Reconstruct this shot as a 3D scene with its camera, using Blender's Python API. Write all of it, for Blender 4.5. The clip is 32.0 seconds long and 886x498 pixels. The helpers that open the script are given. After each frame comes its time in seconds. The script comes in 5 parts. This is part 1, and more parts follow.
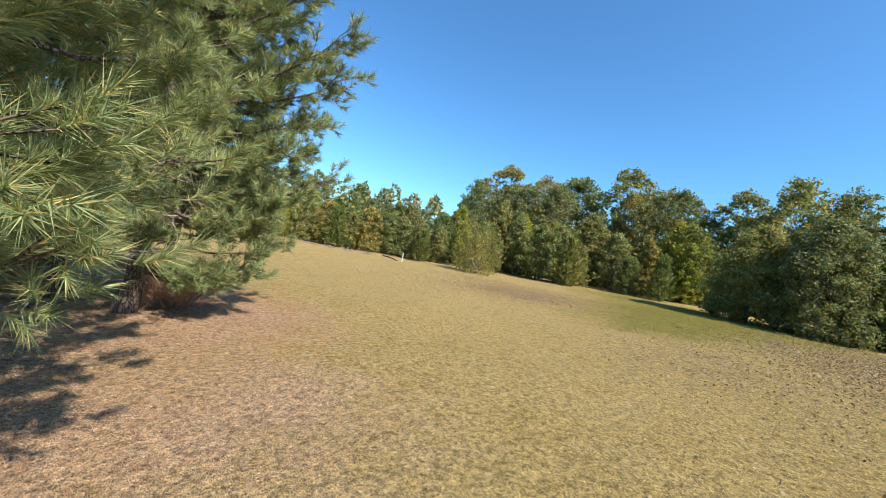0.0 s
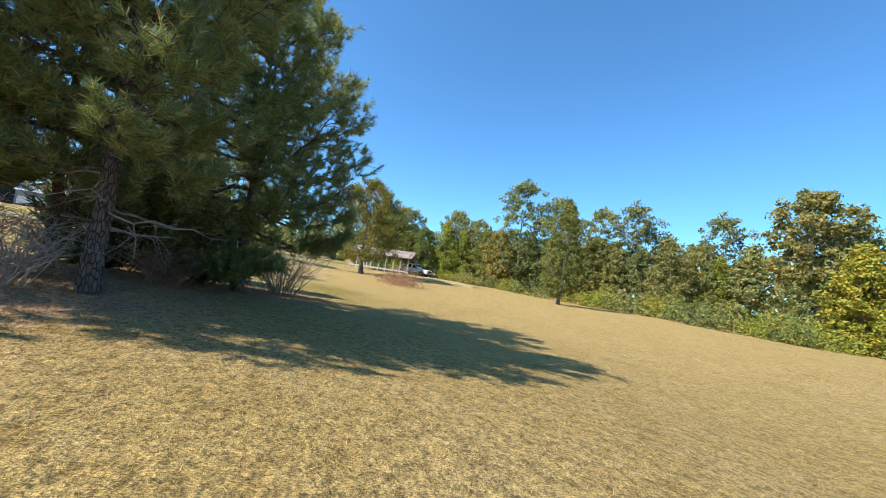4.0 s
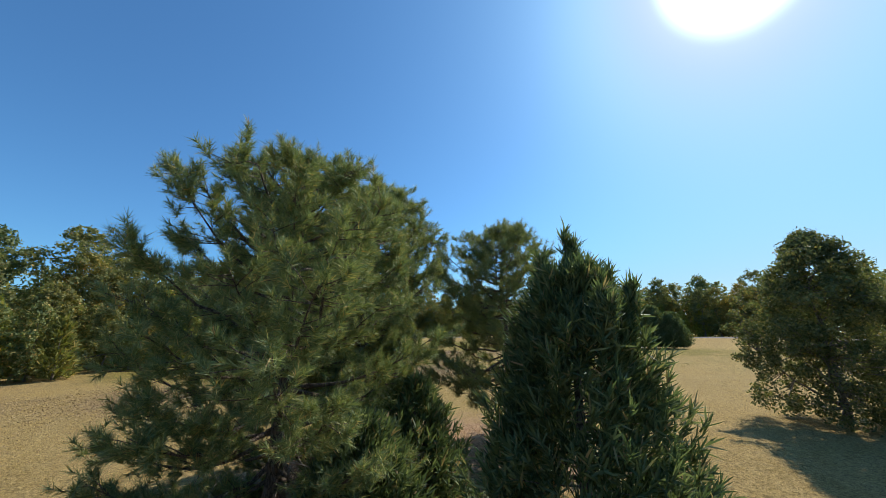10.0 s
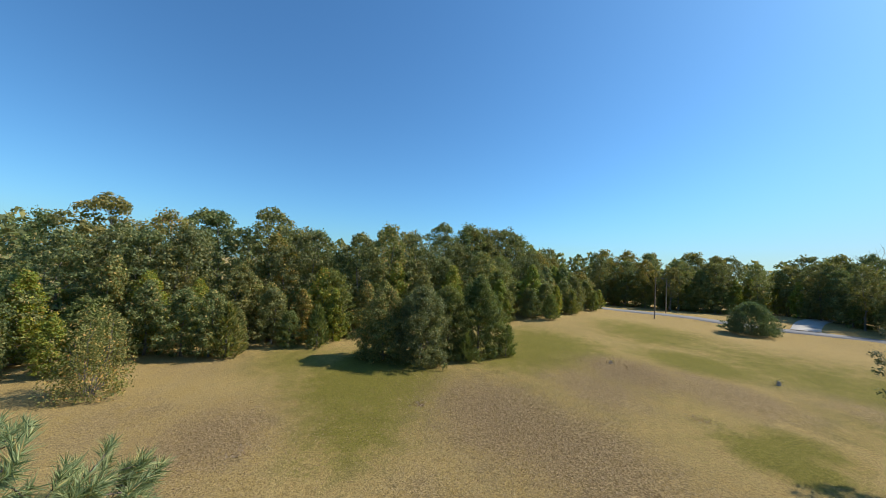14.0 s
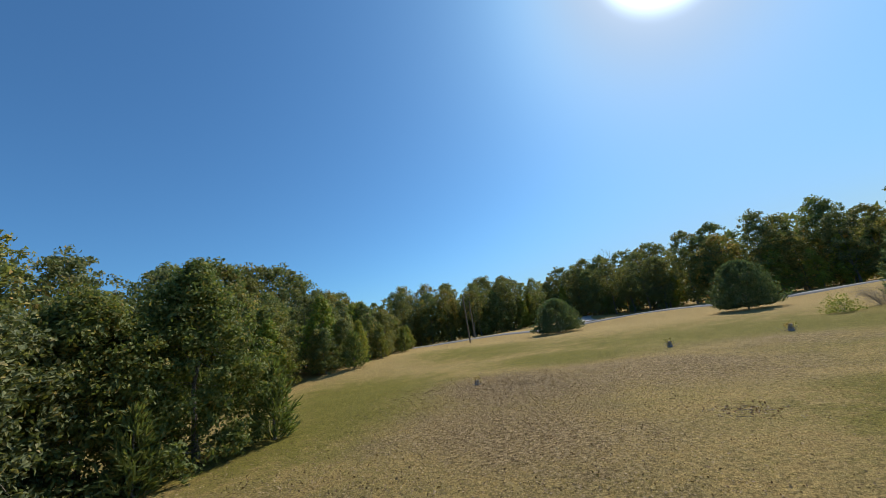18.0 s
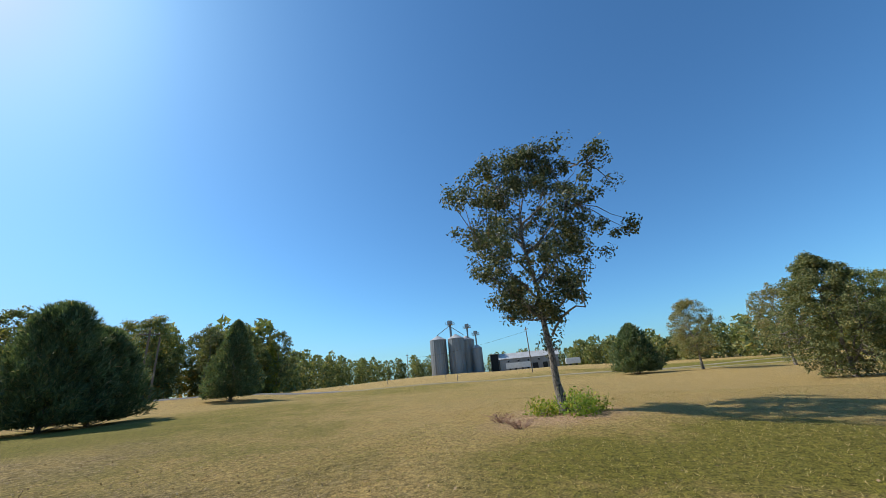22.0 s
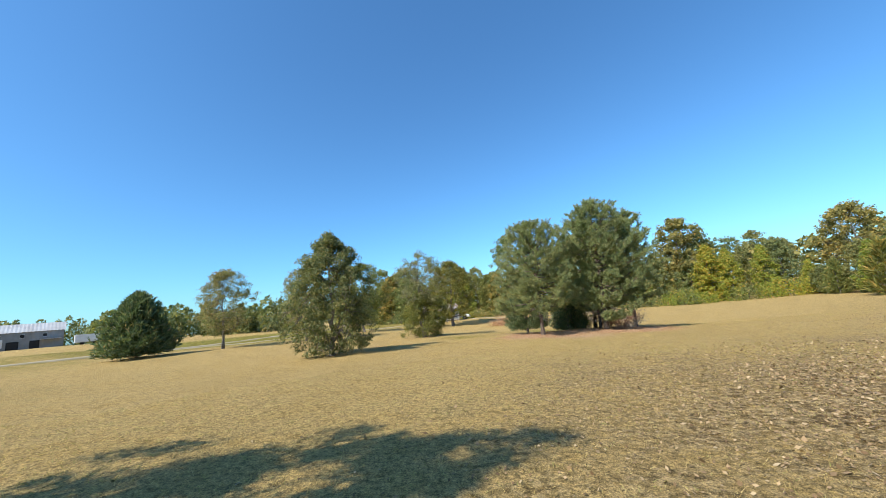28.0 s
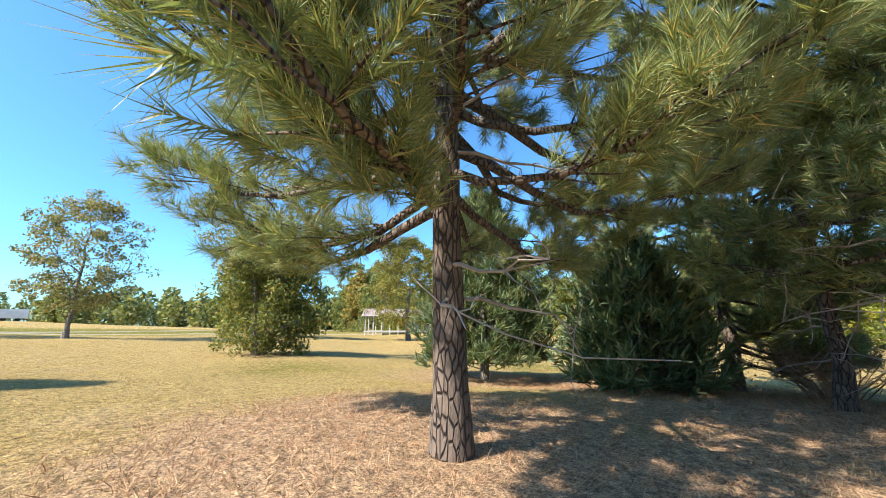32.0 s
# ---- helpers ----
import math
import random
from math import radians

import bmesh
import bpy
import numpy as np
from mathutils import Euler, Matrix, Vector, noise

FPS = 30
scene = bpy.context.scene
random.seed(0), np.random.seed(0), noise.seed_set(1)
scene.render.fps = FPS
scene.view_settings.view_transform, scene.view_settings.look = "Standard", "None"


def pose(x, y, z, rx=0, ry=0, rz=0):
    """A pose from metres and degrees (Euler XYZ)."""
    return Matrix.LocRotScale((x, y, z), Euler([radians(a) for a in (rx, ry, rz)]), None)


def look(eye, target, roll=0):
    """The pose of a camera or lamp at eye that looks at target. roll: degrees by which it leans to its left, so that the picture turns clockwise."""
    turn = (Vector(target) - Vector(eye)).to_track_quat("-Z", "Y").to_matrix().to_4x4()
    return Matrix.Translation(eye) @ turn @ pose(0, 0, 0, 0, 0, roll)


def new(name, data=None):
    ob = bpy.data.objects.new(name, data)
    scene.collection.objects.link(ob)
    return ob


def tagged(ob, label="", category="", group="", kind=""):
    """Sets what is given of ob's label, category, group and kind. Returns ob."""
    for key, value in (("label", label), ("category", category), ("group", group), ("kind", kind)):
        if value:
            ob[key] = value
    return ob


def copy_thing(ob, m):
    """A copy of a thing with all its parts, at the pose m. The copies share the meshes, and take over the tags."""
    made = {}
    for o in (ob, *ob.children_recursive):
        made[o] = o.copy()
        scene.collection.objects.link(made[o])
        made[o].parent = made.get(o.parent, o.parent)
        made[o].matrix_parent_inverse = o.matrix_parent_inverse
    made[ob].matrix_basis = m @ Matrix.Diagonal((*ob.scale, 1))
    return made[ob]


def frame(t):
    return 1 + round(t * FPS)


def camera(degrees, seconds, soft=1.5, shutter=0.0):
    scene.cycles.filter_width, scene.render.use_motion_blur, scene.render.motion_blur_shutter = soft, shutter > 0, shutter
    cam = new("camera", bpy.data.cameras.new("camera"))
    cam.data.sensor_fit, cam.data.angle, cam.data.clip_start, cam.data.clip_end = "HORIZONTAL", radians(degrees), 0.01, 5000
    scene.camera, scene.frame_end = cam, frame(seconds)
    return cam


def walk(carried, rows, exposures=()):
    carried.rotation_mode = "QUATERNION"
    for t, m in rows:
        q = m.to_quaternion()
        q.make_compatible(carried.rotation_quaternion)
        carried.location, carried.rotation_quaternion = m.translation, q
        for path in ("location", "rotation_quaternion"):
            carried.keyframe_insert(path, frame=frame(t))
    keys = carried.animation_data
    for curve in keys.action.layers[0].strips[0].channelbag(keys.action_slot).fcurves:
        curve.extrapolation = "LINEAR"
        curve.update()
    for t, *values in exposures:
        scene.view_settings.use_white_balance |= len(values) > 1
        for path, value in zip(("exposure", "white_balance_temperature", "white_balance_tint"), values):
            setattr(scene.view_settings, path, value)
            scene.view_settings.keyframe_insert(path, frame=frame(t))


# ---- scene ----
cam = camera(102.24, 32.0, soft=0.9)
walk(cam, [
    (0.0, pose(-2.13, 5.42, 2.40, 88.87, -10.23, 137.43)),
    (0.5, pose(-4.76, 5.13, 2.58, 89.40, -6.18, 156.38)),
    (1.0, pose(-7.12, 4.11, 2.72, 91.33, -3.48, 173.74)),
    (1.5, pose(-9.11, 2.70, 2.76, 92.02, -3.51, 185.63)),
    (2.0, pose(-10.60, 0.98, 2.68, 91.76, -3.97, 196.44)),
    (2.5, pose(-11.50, -1.24, 2.36, 91.98, -4.28, 207.59)),
    (3.0, pose(-11.55, -3.84, 1.94, 92.59, -5.20, 221.15)),
    (3.5, pose(-11.36, -6.96, 1.45, 92.91, -6.83, 234.59)),
    (4.0, pose(-10.88, -10.27, 0.74, 94.06, -8.34, 247.68)),
    (4.5, pose(-9.65, -13.24, 0.25, 95.97, -9.90, 260.86)),
    (5.0, pose(-6.97, -15.26, 0.02, 99.61, -10.52, 272.77)),
    (5.5, pose(-3.63, -16.54, -0.16, 102.40, -10.27, 285.27)),
    (6.0, pose(-0.48, -17.47, -0.26, 103.81, -10.74, 298.05)),
    (6.5, pose(2.58, -17.94, 0.22, 104.30, -11.30, 312.34)),
    (7.0, pose(5.28, -17.93, 0.90, 102.68, -10.42, 330.97)),
    (7.5, pose(7.69, -17.58, 1.47, 102.00, -17.51, 351.04)),
    (8.0, pose(9.56, -16.83, 2.07, 98.36, -22.64, 371.17)),
    (8.5, pose(10.52, -15.89, 2.54, 93.82, -23.59, 388.87)),
    (9.0, pose(10.62, -14.67, 2.85, 92.44, -6.42, 397.27)),
    (9.5, pose(10.20, -13.20, 3.12, 97.56, -0.91, 403.42)),
    (10.0, pose(9.47, -11.43, 3.93, 103.40, 0.41, 409.50)),
    (10.5, pose(8.89, -9.55, 4.93, 107.99, 0.71, 413.76)),
    (11.0, pose(7.55, -7.50, 6.60, 109.05, 0.92, 413.73)),
    (11.5, pose(6.40, -5.50, 7.95, 106.30, -2.34, 417.15)),
    (12.0, pose(5.67, -3.95, 8.94, 103.14, -1.90, 425.50)),
    (12.5, pose(5.03, -2.84, 9.92, 100.18, -2.38, 430.21)),
    (13.0, pose(4.25, -2.13, 10.55, 97.31, -2.84, 434.22)),
    (13.5, pose(2.90, -1.00, 10.79, 94.47, -2.93, 438.10)),
    (14.0, pose(0.51, 0.21, 11.43, 92.87, -3.24, 440.28)),
    (14.5, pose(-1.79, 1.21, 11.24, 92.20, -3.47, 441.12)),
    (15.0, pose(-3.76, 1.92, 10.34, 92.01, -3.73, 441.25)),
    (15.5, pose(-5.64, 2.41, 9.00, 92.18, -3.02, 440.65)),
    (16.0, pose(-8.57, 3.14, 8.18, 92.27, -1.56, 439.94)),
    (16.5, pose(-11.74, 4.79, 7.29, 92.31, 10.73, 434.99)),
    (17.0, pose(-14.91, 5.96, 6.43, 92.62, 12.57, 427.83)),
    (17.5, pose(-18.09, 7.52, 5.54, 99.96, 10.51, 420.06)),
    (18.0, pose(-20.89, 9.67, 4.61, 103.60, 8.75, 408.35)),
    (18.5, pose(-23.39, 12.30, 4.19, 104.52, 8.57, 395.24)),
    (19.0, pose(-25.15, 14.96, 3.83, 105.59, 7.56, 384.89)),
    (19.5, pose(-26.38, 17.51, 3.51, 107.74, 6.21, 373.85)),
    (20.0, pose(-27.12, 19.92, 3.35, 109.41, 5.54, 361.59)),
    (20.5, pose(-27.43, 22.38, 3.35, 109.55, 4.85, 348.06)),
    (21.0, pose(-27.53, 24.54, 3.18, 109.32, 4.70, 326.88)),
    (21.5, pose(-27.18, 26.44, 2.81, 108.91, 4.49, 307.29)),
    (22.0, pose(-26.53, 28.15, 2.27, 109.73, 4.81, 293.74)),
    (22.5, pose(-25.66, 29.40, 1.85, 112.20, 6.35, 282.95)),
    (23.0, pose(-24.73, 30.17, 1.74, 114.36, 7.31, 270.31)),
    (23.5, pose(-24.03, 30.50, 1.77, 115.16, 8.01, 255.11)),
    (24.0, pose(-23.54, 30.46, 1.80, 112.52, 6.13, 240.95)),
    (24.5, pose(-23.32, 30.20, 1.95, 109.24, 2.90, 236.04)),
    (25.0, pose(-23.07, 29.76, 1.97, 105.92, 0.84, 235.36)),
    (25.5, pose(-22.78, 29.15, 2.03, 102.61, 0.52, 235.65)),
    (26.0, pose(-22.42, 28.35, 2.18, 100.10, 1.71, 235.80)),
    (26.5, pose(-21.67, 27.26, 2.35, 98.61, 3.61, 236.00)),
    (27.0, pose(-20.39, 25.87, 2.50, 98.01, 5.39, 235.63)),
    (27.5, pose(-18.71, 24.19, 2.58, 98.33, 6.28, 234.55)),
    (28.0, pose(-17.29, 22.23, 2.37, 99.67, 5.42, 232.77)),
    (28.5, pose(-15.76, 20.02, 2.04, 101.11, 2.74, 232.98)),
    (29.0, pose(-14.23, 17.66, 1.79, 101.37, 1.53, 233.86)),
    (29.5, pose(-12.37, 15.19, 1.53, 101.97, 0.92, 234.41)),
    (30.0, pose(-10.57, 12.70, 1.44, 102.05, 1.84, 234.68)),
    (30.5, pose(-8.72, 10.14, 1.32, 102.67, 4.83, 234.43)),
    (31.0, pose(-6.84, 7.22, 1.16, 102.98, 1.80, 235.37)),
    (31.5, pose(-4.59, 4.47, 1.05, 102.50, 1.53, 234.70)),
    (32.0, pose(-2.54, 1.82, 0.84, 102.35, -0.00, 235.66)),
], [
    (0.0, 0.8), (2.5, 0.85), (4.5, 1.05), (5.0, 1.2), (6.0, 0.95), (7.0, 0.25), (8.0, 0.08), (9.0, 0.15), (10.0, 0.2), (11.0, 0.08), (12.0, 0.15), (13.0, 0.2), (16.0, 0.3), (17.5, 0.1), (19.0, -0.35), (20.0, -0.45), (21.0, -0.3), (22.0, 0.2), (23.0, 0.45), (25.0, 0.7), (28.0, 0.72), (30.0, 0.75), (31.0, 0.85), (32.0, 1.32),
])

# ---- sky and sun ----
SUN_EL, SUN_AZ = 44.5, -3.2
world = bpy.data.worlds.new("sky")
scene.world = world
world.use_nodes = True
wn = world.node_tree
sky = wn.nodes.new("ShaderNodeTexSky")
sky.sky_type = "NISHITA"
sky.sun_disc = False
sky.sun_elevation = radians(SUN_EL)
sky.sun_rotation = radians(SUN_AZ)
sky.altitude = 100
sky.air_density = 1.0
sky.dust_density = 0.9
sky.ozone_density = 5.0
wn.nodes["Background"].inputs["Strength"].default_value = 0.122
tint = wn.nodes.new("ShaderNodeMix")
tint.data_type, tint.blend_type = "RGBA", "MULTIPLY"
tint.inputs[0].default_value, tint.inputs[7].default_value = 1.0, (0.6, 0.99, 1.16, 1)
wn.links.new(sky.outputs[0], tint.inputs[6])
# sky brightened round the sun to imitate lens glare, dimmed in a ring outside
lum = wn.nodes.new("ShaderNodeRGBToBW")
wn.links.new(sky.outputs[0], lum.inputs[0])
glare = wn.nodes.new("ShaderNodeMapRange")
glare.interpolation_type = "SMOOTHSTEP"
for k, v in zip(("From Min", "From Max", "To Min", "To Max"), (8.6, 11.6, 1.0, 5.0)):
    glare.inputs[k].default_value = v
wn.links.new(lum.outputs[0], glare.inputs["Value"])
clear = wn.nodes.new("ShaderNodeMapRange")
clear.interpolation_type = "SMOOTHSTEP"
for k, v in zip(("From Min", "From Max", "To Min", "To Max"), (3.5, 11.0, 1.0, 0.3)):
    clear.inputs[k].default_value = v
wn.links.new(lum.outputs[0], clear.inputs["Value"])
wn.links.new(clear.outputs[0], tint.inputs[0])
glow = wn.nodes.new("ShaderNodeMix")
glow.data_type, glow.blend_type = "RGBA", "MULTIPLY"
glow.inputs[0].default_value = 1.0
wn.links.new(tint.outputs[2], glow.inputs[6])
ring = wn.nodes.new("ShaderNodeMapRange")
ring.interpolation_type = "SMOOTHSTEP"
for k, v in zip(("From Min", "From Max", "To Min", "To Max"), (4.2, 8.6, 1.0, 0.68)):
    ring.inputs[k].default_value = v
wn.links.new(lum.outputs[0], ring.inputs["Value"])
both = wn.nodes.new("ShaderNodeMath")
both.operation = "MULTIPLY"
wn.links.new(glare.outputs[0], both.inputs[0])
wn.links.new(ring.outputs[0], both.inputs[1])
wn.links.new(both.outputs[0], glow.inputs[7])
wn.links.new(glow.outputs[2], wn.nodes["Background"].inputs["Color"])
sun = new("sun", bpy.data.lights.new("sun", "SUN"))
sun.data.energy, sun.data.angle, sun.data.color = 4.6, radians(0.53), (1.0, 0.93, 0.82)
sun.matrix_world = look((100 * math.cos(radians(SUN_EL)) * math.sin(radians(SUN_AZ)), 100 * math.cos(radians(SUN_EL)) * math.cos(radians(SUN_AZ)), 100 * math.sin(radians(SUN_EL))), (0, 0, 0))

# ---- materials ----
def mat(name, rough=0.8, metal=0.0):
    m = bpy.data.materials.new(name)
    m.use_nodes = True
    b = m.node_tree.nodes["Principled BSDF"]
    b.inputs["Roughness"].default_value, b.inputs["Metallic"].default_value = rough, metal
    return m, m.node_tree, b


def node(nt, kind, **values):
    n = nt.nodes.new(kind)
    for k, v in values.items():
        n.inputs[k.replace("_", " ")].default_value = v
    return n


def noise_tex(nt, scale, detail=6.0, rough=0.6, coord=None):
    n = node(nt, "ShaderNodeTexNoise", Scale=scale, Detail=detail, Roughness=rough)
    if coord is not None:
        nt.links.new(coord, n.inputs["Vector"])
    return n.outputs["Fac"]


def ramp(nt, fac, stops):
    r = nt.nodes.new("ShaderNodeValToRGB")
    while len(r.color_ramp.elements) < len(stops):
        r.color_ramp.elements.new(0.5)
    for e, (p, c) in zip(r.color_ramp.elements, stops):
        e.position, e.color = p, (*c, 1)
    nt.links.new(fac, r.inputs["Fac"])
    return r.outputs["Color"]


def mixc(nt, fac, a, b, how="MIX"):
    m = nt.nodes.new("ShaderNodeMix")
    m.data_type, m.blend_type = "RGBA", how
    for sock, v in ((m.inputs[0], fac), (m.inputs[6], a), (m.inputs[7], b)):
        if isinstance(v, (int, float)):
            sock.default_value = v
        elif isinstance(v, tuple):
            sock.default_value = (*v, 1)
        else:
            nt.links.new(v, sock)
    return m.outputs[2]


def mathn(nt, op, a, b=0.0, clamp=False):
    m = nt.nodes.new("ShaderNodeMath")
    m.operation, m.use_clamp = op, clamp
    for sock, v in zip(m.inputs, (a, b)):
        if isinstance(v, (int, float)):
            sock.default_value = v
        else:
            nt.links.new(v, sock)
    return m.outputs[0]


def bump(nt, b, height, strength=0.5, distance=0.02):
    n = node(nt, "ShaderNodeBump", Strength=strength, Distance=distance)
    nt.links.new(height, n.inputs["Height"])
    nt.links.new(n.outputs[0], b.inputs["Normal"])


def place(nt):
    return nt.nodes.new("ShaderNodeTexCoord").outputs["Object"]


def leaf_mat(name, stops, gloss=0.62, through_light=0.38, lift=1.3, vary=0.6):
    """Leaves: colour by leaf and by plant, some light through the blade."""
    m, nt, b = mat(name, gloss)
    g = nt.nodes.new("ShaderNodeNewGeometry")
    o = nt.nodes.new("ShaderNodeObjectInfo")
    c = ramp(nt, g.outputs["Random Per Island"], [(p, tuple(lift * x for x in col)) for p, col in stops])
    tint = ramp(nt, o.outputs["Random"], [(0.0, (0.72, 0.86, 0.8)), (0.35, (0.95, 1.0, 0.95)), (0.7, (1.1, 1.02, 0.85)), (1.0, (1.3, 1.02, 0.72))])
    c = mixc(nt, vary, c, tint, "MULTIPLY")
    nt.links.new(c, b.inputs["Base Color"])
    b.inputs["Specular IOR Level"].default_value = 0.25
    t = node(nt, "ShaderNodeBsdfTranslucent")
    nt.links.new(mixc(nt, 1.0, c, (1.15, 1.2, 0.65), "MULTIPLY"), t.inputs["Color"])
    mx = node(nt, "ShaderNodeMixShader", Fac=through_light)
    nt.links.new(b.outputs[0], mx.inputs[1])
    nt.links.new(t.outputs[0], mx.inputs[2])
    nt.links.new(mx.outputs[0], nt.nodes["Material Output"].inputs["Surface"])
    return m


def bark_mat(name, dark, light, scale=9.0):
    m, nt, b = mat(name, 0.9)
    p = place(nt)
    mp = node(nt, "ShaderNodeMapping", Scale=(1, 1, 0.3))
    nt.links.new(p, mp.inputs["Vector"])
    v = node(nt, "ShaderNodeTexVoronoi", Scale=scale)
    v.feature = "DISTANCE_TO_EDGE"
    nt.links.new(mp.outputs[0], v.inputs["Vector"])
    n1 = noise_tex(nt, 3.0, coord=p)
    n2 = noise_tex(nt, 30.0, coord=mp.outputs[0])
    plates = ramp(nt, v.outputs["Distance"], [(0.0, (0, 0, 0)), (0.12, (1, 1, 1))])
    c = mixc(nt, n2, dark, light)
    c = mixc(nt, mathn(nt, "MULTIPLY", n1, 0.5), c, tuple(0.55 * x for x in light))
    c = mixc(nt, 0.75, c, plates, "MULTIPLY")
    nt.links.new(c, b.inputs["Base Color"])
    bump(nt, b, mathn(nt, "ADD", plates, mathn(nt, "MULTIPLY", n2, 0.6)), 1.0, 0.03)
    return m


def worn(name, base, other, rough=0.8, scale=3.0, metal=0.0, grain=40.0, stretch=(1, 1, 1), depth=0.004):
    m, nt, b = mat(name, rough, metal)
    mp = node(nt, "ShaderNodeMapping", Scale=stretch)
    nt.links.new(place(nt), mp.inputs["Vector"])
    a = noise_tex(nt, scale, coord=mp.outputs[0])
    g = noise_tex(nt, grain, coord=mp.outputs[0])
    f = ramp(nt, a, [(0.35, (0, 0, 0)), (0.68, (1, 1, 1))])
    c = mixc(nt, f, base, other)
    c = mixc(nt, mathn(nt, "MULTIPLY", g, 0.35), c, tuple(0.5 * x for x in base))
    nt.links.new(c, b.inputs["Base Color"])
    bump(nt, b, g, 0.4, depth)
    return m


PINE_BARK = bark_mat("pine_bark", (0.08, 0.058, 0.046), (0.3, 0.225, 0.175), 20.0)
GREY_BARK = bark_mat("grey_bark", (0.13, 0.11, 0.085), (0.38, 0.33, 0.27), 14.0)
TWIG = worn("dead_wood", (0.33, 0.27, 0.22), (0.48, 0.42, 0.36), 0.9, 5.0)
NEEDLES = leaf_mat("pine_needles", [(0.0, (0.078, 0.106, 0.046)), (0.5, (0.13, 0.158, 0.072)), (0.86, (0.208, 0.226, 0.1)), (0.95, (0.32, 0.27, 0.11)), (1.0, (0.3, 0.18, 0.08))], 0.5, 0.26, 1.8, 0.12)
CEDAR = leaf_mat("cedar_sprays", [(0.0, (0.035, 0.055, 0.028)), (0.6, (0.07, 0.092, 0.045)), (0.93, (0.12, 0.14, 0.07)), (1.0, (0.2, 0.14, 0.08))], 0.6, 0.32, 2.1, 0.1)
OAK_LEAF = leaf_mat("oak_leaves", [(0.0, (0.075, 0.095, 0.03)), (0.5, (0.13, 0.15, 0.045)), (0.85, (0.2, 0.2, 0.062)), (1.0, (0.3, 0.22, 0.07))])
PALE_OAK = leaf_mat("grey_green_oak_leaves", [(0.0, (0.075, 0.09, 0.04)), (0.5, (0.125, 0.14, 0.06)), (0.85, (0.2, 0.2, 0.085)), (1.0, (0.3, 0.23, 0.09))], vary=0.1)
TREE_LEAF = leaf_mat("hickory_leaves", [(0.0, (0.05, 0.068, 0.036)), (0.5, (0.09, 0.11, 0.058)), (0.85, (0.16, 0.17, 0.085)), (0.96, (0.25, 0.235, 0.1)), (1.0, (0.24, 0.14, 0.06))], 0.45, 0.2, 1.1, 0.1)
PALE_LEAF = leaf_mat("pecan_leaves", [(0.0, (0.1, 0.12, 0.05)), (0.5, (0.18, 0.18, 0.08)), (0.85, (0.28, 0.25, 0.12)), (1.0, (0.3, 0.19, 0.1))], 0.6, 0.35, 1.3, 0.25)
YELLOW_LEAF = leaf_mat("yellowing_leaves", [(0.0, (0.12, 0.16, 0.03)), (0.5, (0.2, 0.23, 0.04)), (0.85, (0.32, 0.29, 0.05)), (1.0, (0.4, 0.24, 0.06))])
WOOD_LEAF = leaf_mat("woodland_leaves", [(0.0, (0.065, 0.08, 0.032)), (0.45, (0.115, 0.13, 0.05)), (0.8, (0.185, 0.175, 0.068)), (0.95, (0.28, 0.2, 0.075)), (1.0, (0.32, 0.18, 0.075))], 0.62, 0.38, 1.80, 1.0)
DARK_LEAF = leaf_mat("far_leaves", [(0.0, (0.06, 0.074, 0.036)), (0.5, (0.105, 0.118, 0.052)), (0.9, (0.17, 0.162, 0.065)), (1.0, (0.24, 0.18, 0.07))], 0.62, 0.38, 1.85, 0.9)
GRASS_BLADE = leaf_mat("grass_blades", [(0.0, (0.30, 0.22, 0.085)), (0.45, (0.44, 0.33, 0.14)), (0.75, (0.56, 0.44, 0.22)), (0.9, (0.3, 0.29, 0.09)), (1.0, (0.22, 0.25, 0.07))], 0.6, 0.3, 1.0)
STRAW = leaf_mat("pine_straw", [(0.0, (0.22, 0.11, 0.06)), (0.5, (0.38, 0.22, 0.13)), (1.0, (0.52, 0.36, 0.24))], 0.7, 0.1, 1.0)
FALLEN_LEAF = leaf_mat("fallen_leaves", [(0.0, (0.14, 0.085, 0.04)), (0.4, (0.25, 0.165, 0.085)), (0.8, (0.36, 0.25, 0.13)), (1.0, (0.44, 0.33, 0.19))], 0.6, 0.1, 1.0, 0.0)
WEED_LEAF = leaf_mat("weed_leaves", [(0.0, (0.11, 0.17, 0.03)), (0.6, (0.2, 0.27, 0.045)), (0.9, (0.33, 0.34, 0.06)), (1.0, (0.3, 0.2, 0.08))], 0.5, 0.45)
BRUSH = worn("dry_brush", (0.3, 0.16, 0.1), (0.46, 0.29, 0.19), 0.9, 2.0)
GALV = worn("galvanized_steel", (0.3, 0.31, 0.32), (0.18, 0.17, 0.16), 0.5, 0.35, 0.4, 6.0, (1, 1, 0.15))
SHEET = worn("weathered_sheet_metal", (0.33, 0.33, 0.33), (0.24, 0.22, 0.2), 0.6, 0.3, 0.2, 5.0)
ROOF_SHEET = worn("pale_roof_metal", (0.52, 0.53, 0.53), (0.38, 0.36, 0.34), 0.5, 0.3, 0.2, 5.0)
RUST_ROOF = worn("rusty_roof_metal", (0.36, 0.33, 0.3), (0.22, 0.13, 0.09), 0.7, 1.1, 0.1, 12.0)
OLD_WOOD = worn("weathered_wood", (0.24, 0.2, 0.165), (0.36, 0.32, 0.28), 0.9, 2.0, 0.0, 30.0, (1, 1, 0.2))
BOARDS = worn("dark_barn_boards", (0.12, 0.075, 0.055), (0.2, 0.14, 0.1), 0.9, 1.5, 0.0, 24.0, (1, 1, 0.15))
